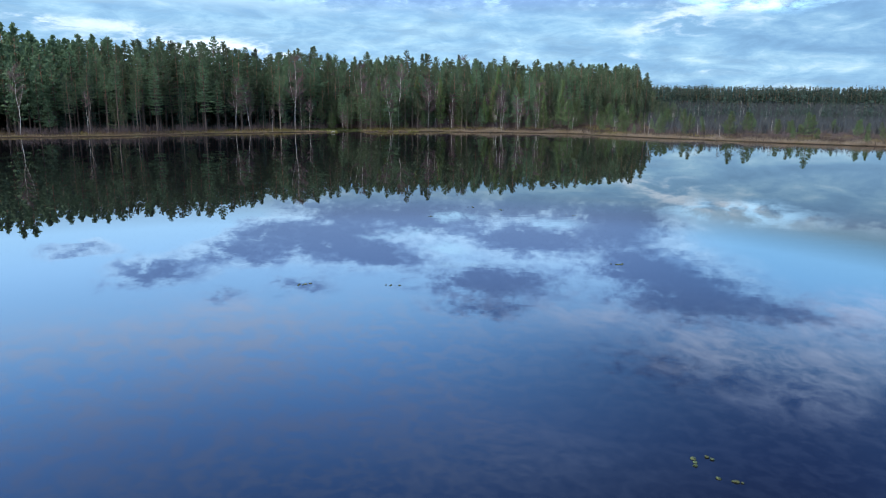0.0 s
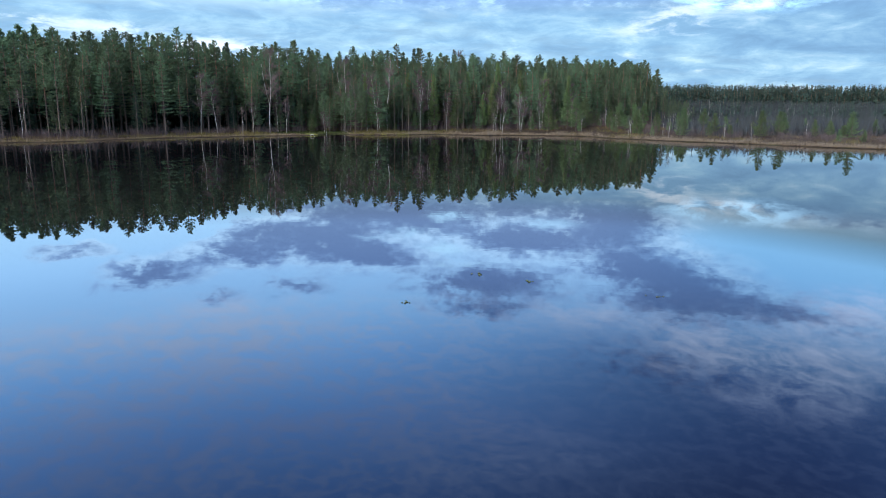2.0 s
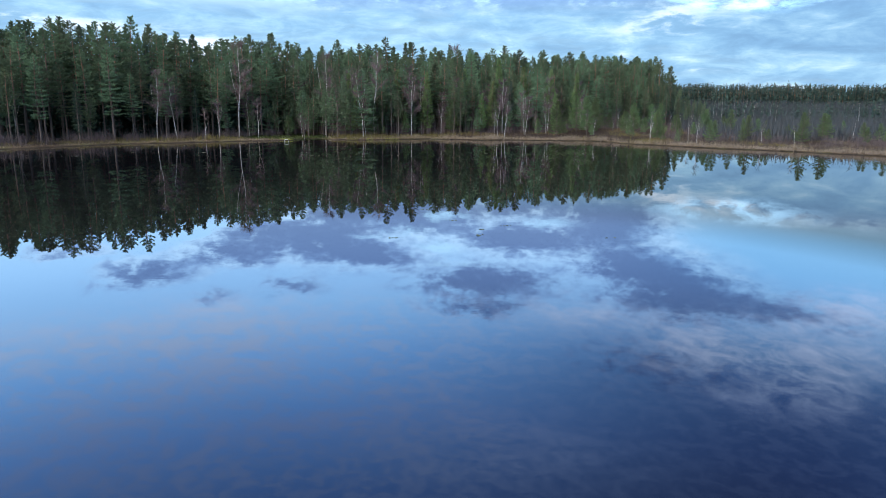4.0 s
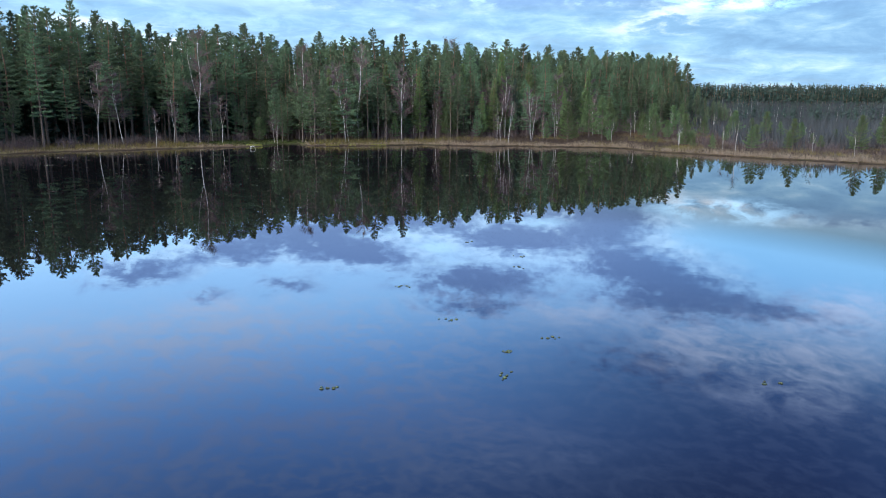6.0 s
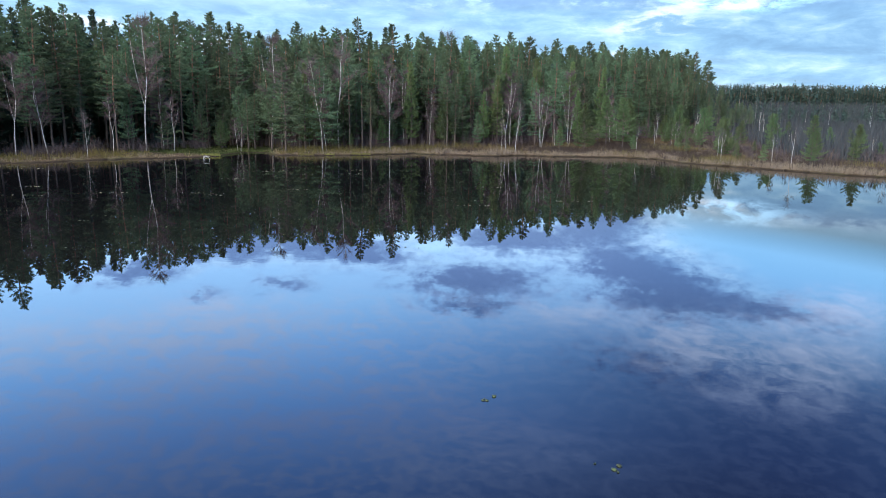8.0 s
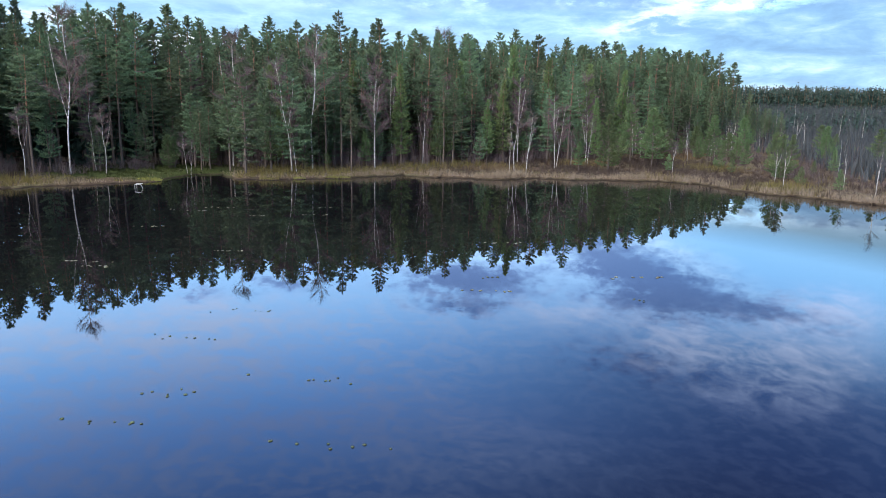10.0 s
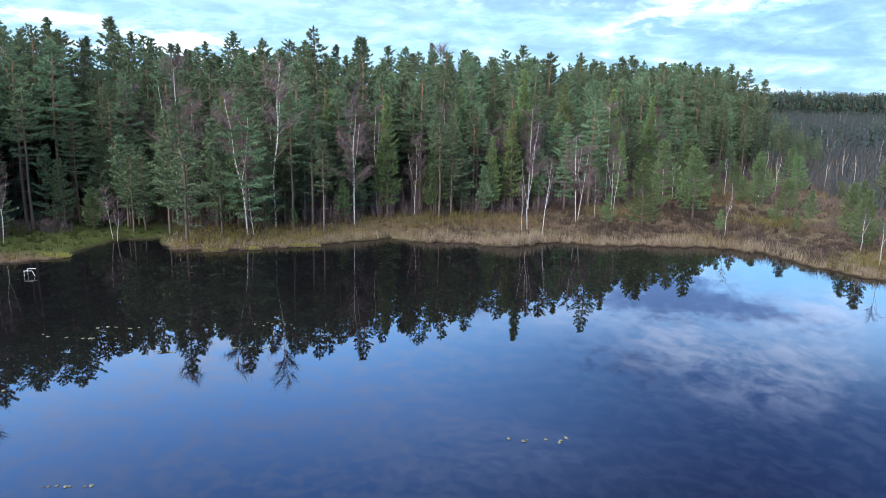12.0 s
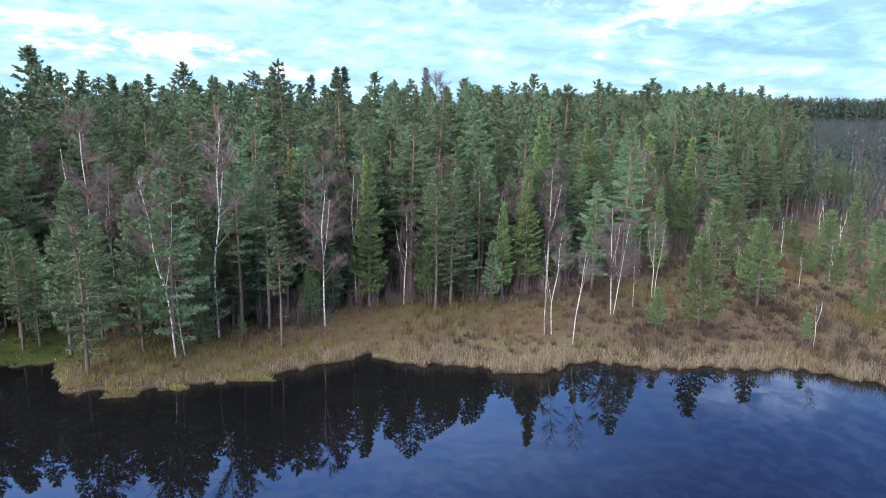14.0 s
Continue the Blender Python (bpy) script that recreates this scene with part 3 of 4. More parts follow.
def make_birch(name, label, seed, group, twig=None, **kw):
    rng = np.random.default_rng(seed)
    trunk, limbs = birch_parts(rng, **kw)
    e = thing(name, label, "tree", group)
    part("trunk", mesh_of("trunk", *trunk, [BIRCH_BARK]), e, "white birch bark with dark bands")
    part("crown", limbs.mesh("crown", [BIRCH_BARK, LIMB, twig or BIRCH_TWIG]), e, "bare reddish-brown twigs")
    return e


def set_tree(master, used, x, y, height, own, turn, lean=0.0, side=0.0, sink=0.0):
    """Stands a tree at a place: the master itself first, copies after that."""
    s = height / own
    m = pose(x, y, float(lie(x, y)) - sink, side, lean, turn) @ Matrix.Diagonal((s, s, s, 1))
    if used:
        e = copy_thing(master, m)
        e.matrix_basis = m
        return e
    master.matrix_basis = m
    return master


class Kind:
    """Masters of one kind of tree, set out by turns."""

    def __init__(self, masters, own):
        self.masters, self.own, self.used, self.i = masters, own, set(), 0

    def put(self, rng, x, y, height, lean=0.0, pick=None, side=0.0):
        i = int(rng.integers(len(self.masters))) if pick is None else pick % len(self.masters)
        e = set_tree(self.masters[i], i in self.used, x, y, height, self.own[i], rng.uniform(0, 360) if not lean else 0.0, lean, side)
        self.used.add(i)
        return e

    def clear_unused(self):
        for i, m in enumerate(self.masters):
            if i not in self.used:
                for o in (*m.children_recursive, m):
                    bpy.data.objects.remove(o)


PINES = Kind([make_conifer("pine_tree", lab, 100 + i, PINE_LEAF, "pines at the forest edge", height=h, base=b, reach=r * 1.1, whorl=0.60, dense=1.45)
              for i, (h, b, r, lab) in enumerate((
                  (13.0, 0.34, 1.9, "tall scots pine with bare lower trunk and grey-green crown"),
                  (14.0, 0.46, 1.6, "slender scots pine with an orange upper trunk"),
                  (12.0, 0.18, 1.8, "scots pine with a deep grey-green crown"),
                  (13.0, 0.28, 1.5, "narrow scots pine among the forest edge trees"),
                  (15.0, 0.48, 2.2, "old scots pine with a broad layered crown"),
                  (11.0, 0.12, 1.8, "scots pine with branches reaching low"),
                  (14.0, 0.36, 1.8, "scots pine with layered branches and grey bark")))], [13, 14, 12, 13, 15, 11, 14])
SPRUCES = Kind([make_conifer("spruce_tree", "dark green pointed spruce between the pines", 200 + i, SPRUCE_LEAF, "spruces in the forest", height=14.0, base=0.08 + 0.05 * i, reach=1.8 - 0.2 * i,
                             whorl=0.40, tuft=0.17, dense=1.2, spruce=True) for i in range(3)], [14, 14, 14])
GREENS = Kind([make_conifer("young_pine", "bushy young pine with fresh green needles", 300 + i, YOUNG_LEAF, "young pines on the bog", height=6.0, base=0.10 + 0.08 * i, reach=1.75 - 0.1 * i,
                            whorl=0.42, tuft=0.17, dense=1.3, young=True) for i in range(4)], [6, 6, 6, 6])
LOW_PINES = Kind([make_conifer("low_pine", "small grey-green pine under the tall trees", 320 + i, PINE_LEAF, "small pines under the forest edge", height=6.0, base=0.14 + 0.08 * i, reach=1.3 - 0.1 * i,
                               whorl=0.42, tuft=0.17, dense=1.3, young=True) for i in range(3)], [6, 6, 6])
EDGE_GREENS = Kind([make_conifer("green_pine", "full green pine branched almost to the ground", 340 + i, EDGE_LEAF, "green pines at the forest edge", height=11.0, base=0.10 + 0.06 * i, reach=1.4 + 0.2 * i,
                                 whorl=0.45, tuft=0.18, dense=1.4, young=True) for i in range(2)], [11, 11])
BIRCHES = Kind([make_birch("birch_tree", lab, 400 + i, "bare birches by the shore", height=10.0, twigs=tw, first=f)
                for i, (tw, f, lab) in enumerate(((1.0, 0.35, "bare white birch with fine reddish twigs"), (1.3, 0.28, "leafless birch with many purple-brown twigs"),
                                                 (0.5, 0.55, "thin white birch with a few bare twigs"), (0.8, 0.42, "slim bare birch with pale bark")))], [10] * 4)
SNAGS = Kind([make_birch("birch_pole", "thin pale birch stem with hardly any twigs", 450 + i, "birch poles on the bog", height=5.0, twigs=0.35, first=0.6, twig=GREY_TWIG) for i in range(3)], [5] * 3)

rng = np.random.default_rng(7)
# more bare birches among the first pines
for i in range(16):
    x = rng.uniform(-45, 34)
    BIRCHES.put(rng, x, np.interp(x, FRONT_X, FRONT_Y) + rng.uniform(-1.5, 4), rng.uniform(7, 12), rng.normal(0, 2), int(rng.choice([0, 1, 1])))
for i in range(26):
    x = rng.uniform(-18, 14)
    BIRCHES.put(rng, x, np.interp(x, FRONT_X, FRONT_Y) + rng.uniform(1, 9), rng.uniform(6, 10.5), rng.normal(0, 3), int(rng.choice([1, 1, 0])))
# birches seen singly: x, y, height, lean in degrees to the east, kind
for x, y, h, lean, k in (
        (-13.0, 159.1, 11.5, -5, 3), (-12.6, 159.6, 8.0, -7, 0), (-11.4, 163.0, 14.5, 0, 3), (-4.6, 165.5, 11.0, 1, 1), (11.0, 163.9, 4.3, -2, 2), (11.5, 163.9, 7.5, 0, 2),
        (12.6, 162.1, 6.8, 4, 2), (17.1, 168.6, 8.6, -3, 1), (17.2, 168.3, 7.4, 6, 0), (19.6, 171.0, 4.5, -1, 3), (22.0, 173.5, 6.8, 0, 3), (22.3, 173.6, 6.0, 3, 2),
        (-23.7, 157.9, 4.3, -4, 1), (-23.4, 158.0, 4.0, 3, 0), (-40.8, 180.6, 14.6, 0, 3), (-20.7, 164.6, 14.5, 1, 0)):
    BIRCHES.put(rng, x, y, h, lean, k)
for x, y, h, lean, k in (
        (-36.5, 144.7, 5.0, 1, 2), (-36.1, 150.2, 6.6, 1, 3), (-33.8, 154.0, 15.5, 1, 0), (-30.8, 155.0, 6.6, 2, 3), (-60.0, 134.0, 9.0, 2, 2), (-72.5, 117.5, 11.5, 3, 3), (-63.8, 123.0, 7.2, 1, 2),
        (-27.5, 172.0, 13.0, 0, 1), (-5.5, 176.0, 13.5, 0, 1), (-9.0, 170.5, 11.0, 1, 1), (31.0, 183.0, 7.0, 0, 1), (13.5, 176.0, 11.0, 0, 1), (4.4, 204.0, 19.3, 0, 1), (-16.5, 169.0, 12.5, 1, 1), (-2.8, 171.5, 11.0, -1, 1), (1.0, 171.0, 8.0, 1, 0)):
    BIRCHES.put(rng, x, y, h, lean, k)
for x, y, h, lean in (
        (36.1, 175.7, 3.2, 2), (38.9, 175.8, 2.6, 1), (28.9, 161.1, 3.4, 2), (32.0, 182.7, 4.4, 1), (39.6, 185.4, 4.8, 2), (40.1, 177.8, 3.6, 0),
        (37.4, 155.0, 3.5, 2), (43.0, 152.2, 3.4, 2), (42.2, 146.0, 4.2, 0), (56.9, 154.5, 3.2, 2), (35.9, 150.4, 3.8, 0), (51.3, 143.2, 3.2, 1), (54.0, 138.2, 3.3, -1), (68.7, 147.8, 3.2, 0)):
    SNAGS.put(rng, x, y, h, lean)
for i in range(70):
    x = rng.uniform(30, 110)
    y = max(shore(x) + 6, np.interp(x, FRONT_X, FRONT_Y) - 28) + rng.uniform(0, 55)
    if y < np.interp(x, FRONT_X, FRONT_Y) - 2 or x > 75:
        SNAGS.put(rng, x, y, rng.uniform(2.0, 5.5), rng.normal(0, 3) or 0.1)

# pines seen singly at the edge: x, y, height, kind
for x, y, h, k in (
        (-17.4, 157.0, 11.0, 5), (-23.1, 160.7, 7.4, 3), (-22.3, 161.2, 7.2, 2), (-6.9, 161.4, 8.2, 1), (-10.0, 163.6, 11.8, 1), (-9.3, 166.1, 11.2, 3), (-8.4, 164.9, 11.3, 1),
        (1.6, 173.9, 14.4, 4), (3.5, 169.9, 10.5, 1), (4.7, 170.4, 9.8, 3), (7.2, 174.1, 11.2, 1), (-6.5, 168.9, 12.6, 0), (0.2, 177.6, 13.8, 0), (11.6, 176.0, 11.2, 3),
        (-36.4, 168.7, 12.6, 0), (-23.7, 163.4, 7.4, 5), (-29.1, 167.0, 8.5, 5), (-21.2, 164.9, 10.4, 2), (-19.0, 162.7, 8.6, 2), (-14.9, 167.9, 13.6, 0), (-6.8, 172.7, 13.0, 2), (-13.1, 159.3, 11.7, 5),
        (-11.0, 165.2, 8.6, 5), (-8.6, 168.2, 9.2, 5), (-5.4, 169.2, 8.0, 2), (-12.6, 163.4, 7.2, 5), (-3.4, 172.6, 9.0, 5), (0.4, 175.2, 9.5, 2), (-6.0, 171.8, 9.6, 5), (5.9, 172.6, 7.4, 5),
        (20.5, 177.5, 14.0, 6), (5.1, 174.8, 10.8, 2), (3.1, 173.0, 10.6, 3), (17.3, 175.2, 9.6, 2), (-9.5, 166.8, 10.2, 5), (-11.0, 168.2, 13.0, 2), (-4.4, 171.5, 11.5, 5)):
    PINES.put(rng, x, y, h, 0, k)
for x, y, h, k in ((-1.7, 170.5, 11.9, 0), (-7.3, 170.2, 12.3, 1), (12.9, 177.5, 15.0, 0), (11.4, 174.8, 10.6, 1), (9.4, 175.2, 6.6, 0), (24.5, 184.0, 13.0, 1), (31.0, 190.0, 12.5, 0), (9.2, 173.4, 8.0, 1), (-14.6, 162.5, 10.0, 1), (25.0, 181.0, 8.5, 0), (13.0, 179.0, 12.5, 1), (-16.0, 165.0, 11.5, 0), (-2.5, 176.0, 13.0, 1), (5.8, 178.0, 13.0, 0), (18.5, 184, 13.5, 1)):
    EDGE_GREENS.put(rng, x, y, h, 0, k)
for x, y, h in (
        (22.9, 165.9, 6.6), (19.0, 164.0, 3.5), (29.6, 170.4, 7.4), (45.0, 146.3, 3.8), (39.4, 147.0, 2.2), (28.8, 176.9, 7.7), (31.9, 175.5, 6.4), (42.1, 181.6, 6.0), (44.7, 178.1, 5.8), (49.9, 147.1, 2.9),
        (62.7, 146.2, 4.9), (43.9, 145.2, 3.6), (68.3, 135.1, 2.9), (84.3, 151.9, 3.2), (85.2, 144.1, 3.4), (52.5, 143.5, 2.5), (64.5, 148.0, 4.4), (28.6, 161.6, 2.4), (-11.8, 161.5, 2.2),
        (55.0, 150.0, 2.4), (38.0, 168.0, 4.5), (47.0, 170.0, 4.0), (35.0, 186.0, 7.0), (50.0, 190.0, 6.0), (-9.6, 162.0, 2.0)):
    GREENS.put(rng, x, y, h)
for i in range(48):
    x = rng.uniform(24, 120)
    y = shore(x) + 4 + rng.uniform(0, 75)
    if y < np.interp(x, FRONT_X, FRONT_Y) - 3 or x > 78:
        GREENS.put(rng, x, y, rng.uniform(1.2, 4.2) * (0.7 if y < 160 else 1.0))

for i in range(34):
    x = rng.uniform(36, 84)
    y = shore(x) + 14 + rng.uniform(0, 45)
    if y < np.interp(x, FRONT_X, FRONT_Y) - 2 or x > 74:
        GREENS.put(rng, x, y, rng.uniform(2.2, 5.2))


# the forest: trees at its edge as things of their own, the woods behind as one
def stand():
    """Scattered places in the forest: x, y, depth behind the edge."""
    taken, out = {}, []
    g = np.random.default_rng(21)
    for i in range(26000):
        x = g.uniform(-145, 74)
        d = g.uniform(0, 42)
        y = np.interp(x, FRONT_X, FRONT_Y) + d
        gap = 2.55 if d < 14 and -70 < x < 60 else 2.6
        cell = (int(x // 2.5), int(y // 2.5))
        near = [p for a in (-1, 0, 1) for b in (-1, 0, 1) for p in taken.get((cell[0] + a, cell[1] + b), ())]
        if all((p[0] - x) ** 2 + (p[1] - y) ** 2 > gap * gap for p in near):
            taken.setdefault(cell, []).append((x, y))
            out.append((x, y, d))
    return out


def tall(g, x, d):
    west = float(soft(-x, 22, 40))
    east = float(soft(x, 25, 60))
    h = 10.3 + 1.5 * west + 1.5 * east + 6.5 * float(soft(d, -2, 17)) * (1 - 0.21 * west) + g.normal(0, 1.4 if d < 10 else 0.75)
    if g.random() < 0.08:
        h += 1.8
    return h


SPOTS = stand()
shoulder = np.random.default_rng(22)
near_count = 0
rest = []
for x, y, d in sorted(SPOTS, key=lambda p: p[2]):
    h = tall(rng, x, d)
    if near_count < 295 and -70 < x < 62:
        near_count += 1
        if rng.random() < 0.08:
            SPRUCES.put(rng, x, y, h * rng.uniform(0.55, 1.0))
        else:
            PINES.put(rng, x, y, h * rng.uniform(0.85, 1.05), 0, int(rng.choice([0, 1, 4, 6, 0, 6, 1, 4, 3] if x < -24 else [0, 3, 6, 2, 5, 2, 5, 3, 6, 1])), 0)
    else:
        rest.append((x, y, h))
# lower trees where the forest runs out into the bog
for i in range(90):
    y, out_ = shoulder.uniform(203, 330), shoulder.uniform(-3, 12)
    rest.append((np.interp(y, (203, 226, 300, 330), (50, 67, 75, 75)) + out_, y, max(3.0, shoulder.normal(11.5, 1.2) - 0.75 * max(out_, 0))))

for x, y, h in ((-32.5, 157.5, 5.5), (-36.5, 155.5, 6.5), (-29.5, 162.0, 6.0), (-15.5, 160.5, 8.5), (-12.0, 161.8, 7.0), (-19.8, 160.0, 8.0), (-24.5, 163.0, 8.0), (-27.5, 165.0, 7.5), (-16.8, 163.5, 9.5), (-10.8, 166.0, 9.0), (-31.0, 163.0, 7.0), (-7.6, 167.5, 9.0), (4.2, 172.5, 6.0), (8.2, 172.2, 5.0), (-22.0, 166.5, 10.0), (-13.4, 165.2, 10.5), (6.2, 173.0, 4.0), (14.8, 177.0, 6.5)):
    LOW_PINES.put(rng, x, y, h)
for i in range(8):
    x = rng.uniform(-78, -38)
    LOW_PINES.put(rng, x, np.interp(x, FRONT_X, FRONT_Y) + rng.uniform(-2, 6), rng.uniform(4, 9))
for i in range(90):
    x = rng.uniform(-28, 58)
    (LOW_PINES if rng.random() < 0.6 else GREENS).put(rng, x, np.interp(x, FRONT_X, FRONT_Y) + rng.uniform(-3.0, 7), rng.uniform(2.5, 7.0))

for x, y, h, k in ((-36.7, 191.5, 20.0, 0), (-25.6, 188.8, 15.8, 1), (3.4, 217.6, 20.2, 0), (-48.0, 170.0, 17.0, 1), (20.0, 215.0, 18.5, 2)):
    SPRUCES.put(rng, x, y, h, 0, k)
for x, y, h, k in ((-15.7, 193.7, 18.4, 4), (-12.5, 190.0, 17.5, 6), (8.0, 205.0, 18.5, 6)):
    PINES.put(rng, x, y, h, 0, k)

# joined woods behind the edge
def joined_woods(name, label, spots, seed, protos):
    g = np.random.default_rng(seed)
    co_all, tri_all, ind_all, n = [], [], [], 0
    for x, y, h in spots:
        co, tri, ind, own = protos[int(g.integers(len(protos)))]
        s, a = h / own, g.uniform(0, 6.283)
        c, sn = math.cos(a) * s, math.sin(a) * s
        p = np.empty_like(co)
        p[:, 0], p[:, 1], p[:, 2] = x + co[:, 0] * c - co[:, 1] * sn, y + co[:, 0] * sn + co[:, 1] * c, float(lie(x, y)) + co[:, 2] * s
        co_all.append(p)
        tri_all.append(tri + n)
        ind_all.append(ind)
        n += len(co)
    me = mesh_of(name, np.concatenate(co_all), np.concatenate(tri_all), [PINE_LEAF, PINE_BARK, SPRUCE_LEAF, GREY_TWIG, BIRCH_BARK, HAZE_TWIG, FAR_LEAF], np.concatenate(ind_all))
    return tagged(new(name, me), label, "forest", kind="stuff")


def proto(seed, leaf, own, **kw):
    g = np.random.default_rng(seed)
    trunk, crown = pine_parts(g, own, **kw)
    s = Soup()
    s.add(*trunk, 1)
    co, tri, ind = crown.arrays()
    s.co.append(co), s.tri.append(tri + s.n), s.ind.append(np.where(ind == 1, 1, leaf))
    return (*s.arrays(), own)


MID = [proto(500 + i, 0, 18.0, base=0.38 + 0.04 * i, reach=2.2, whorl=0.66, tuft=0.36, dense=0.34, each=2, wide=0.62, stubs=8) for i in range(4)]
MID += [proto(520, 2, 17.0, base=0.30, reach=1.8, whorl=0.60, tuft=0.36, dense=0.36, each=2, wide=0.6, spruce=True)]
LOWER = [proto(530 + i, 0, 15.0, base=0.20 + 0.08 * i, reach=2.1, whorl=0.75, tuft=0.46, dense=0.24, each=2, wide=0.65, stubs=6) for i in range(3)]
joined_woods("pine_woods", "dense grey-green pine forest behind the edge trees", [p for p in rest if p[0] > -70 and p[0] < 90], 31, MID)
SIDE = [p for p in rest if p[0] <= -70 or p[0] >= 90]
joined_woods("side_woods", "pine forest further along the shore", [p for p in SIDE if p[0] > -0.72 * p[1] - 8], 32, LOWER)

# far woods beyond the bog
g = np.random.default_rng(33)


def far_proto(seed, leaf, own):
    """A small conifer of drooping boughs for the far woods."""
    g = np.random.default_rng(seed)
    s = Soup()
    n = 30
    k = np.sort(g.uniform(0.03, 1.0, n))
    a = g.uniform(0, 6.283, n)
    d = np.stack([np.cos(a), np.sin(a), g.normal(-0.25, 0.25, n)], 1)
    w_ = 2.7 * (1 - k) ** 0.6 + 0.3
    at = np.stack([np.zeros(n), np.zeros(n), k * own], 1)
    s.add(*sprays(g, at, d, w_, w_ * 0.95 + 0.2, 0.9), leaf)
    s.add(*tube([(0, 0, -0.2), (0, 0, own * 0.5), (0, 0, own)], [0.16, 0.1, 0.02], 3), 1)
    return (*s.arrays(), own)


FAR = [far_proto(540 + i, 6, 18.0) for i in range(6)]
far_spots = []
for i in range(2600):
    x = g.uniform(60, 640)
    far_spots.append((x, 770 - 0.12 * x + g.uniform(0, 90), g.normal(23.6, 1.3)))
# small pines on the open bog and before the far forest
for i in range(1000):
    y = g.uniform(270, 720)
    x = np.interp(y, (270, 720), (84, 90)) + g.uniform(0, 0.7 * y - 100)
    far_spots.append((x, y, g.uniform(4.0, 8.5)))
back_spots = []
for p in SIDE:
    if p[0] <= -0.72 * p[1] - 8 and g.random() < 0.6:
        back_spots.append(p)
for i in range(900):
    x = g.uniform(-120, 70)
    back_spots.append((x, np.interp(x, FRONT_X, FRONT_Y) + g.uniform(14 if x < -35 else 24, 60), g.uniform(6.5, 10.0)))
for i in range(110):
    x = g.uniform(-80, -20)
    back_spots.append((x, np.interp(x, FRONT_X, FRONT_Y) + g.uniform(9, 32), g.uniform(6.0, 10.5)))
for i in range(1500):
    x = g.uniform(-190, 62)
    back_spots.append((x, np.interp(x, FRONT_X, FRONT_Y) + g.uniform(36, 130), g.uniform(13.5, 16.2)))
joined_woods("back_woods", "low dark spruces deep in the pine forest", back_spots, 36, FAR)
joined_woods("far_forest", "dark pine forest on the far side of the bog", far_spots, 34, FAR)


def bare_proto(seed, own, twigs):
    g = np.random.default_rng(seed)
    s = Soup()
    line = trunk_line(g, own, 0, 0.25, 5)
    s.add(*tube(line, [0.05, 0.045, 0.035, 0.022, 0.010], 3), 4 if seed < 562 else 3)
    n = twigs
    k = g.uniform(0.35, 1.0, n)
    at = np.stack([np.interp(k, np.linspace(0, 1, 5), line[:, c]) for c in range(3)], 1)
    a = g.uniform(0, 6.283, n)
    d = np.stack([np.cos(a), np.sin(a), g.uniform(0.6, 1.8, n)], 1)
    s.add(*blades(g, at, d, g.uniform(0.8, 1.9, n) * (1.25 - k), 0.11, 0.25), 5)
    tips = at + d * 0.5 * (1.2 - k[:, None])
    s.add(*blades(g, tips, d, g.uniform(0.5, 1.2, n), 0.09, 0.6), 5)
    return (*s.arrays(), own)


BARE = [bare_proto(560 + i, 8.0, 26) for i in range(14)]
bog_spots = []
for i in range(5200):
    x = g.uniform(40, 560)
    y = 160 + g.uniform(0, 1) ** 1.1 * 560
    if x < 0.75 * y + 20 and x > np.interp(y, (160, 205, 226, 300, 720), (44, 60, 68, 78, 80)) and y > shore(min(x, 149)) + 22:
        bog_spots.append((x, y, g.uniform(2.0, 4.5) + 4.0 * float(soft(y, 185, 250))))
joined_woods("bog_birch_woods", "thicket of bare grey birch stems on the bog", bog_spots, 35, BARE)


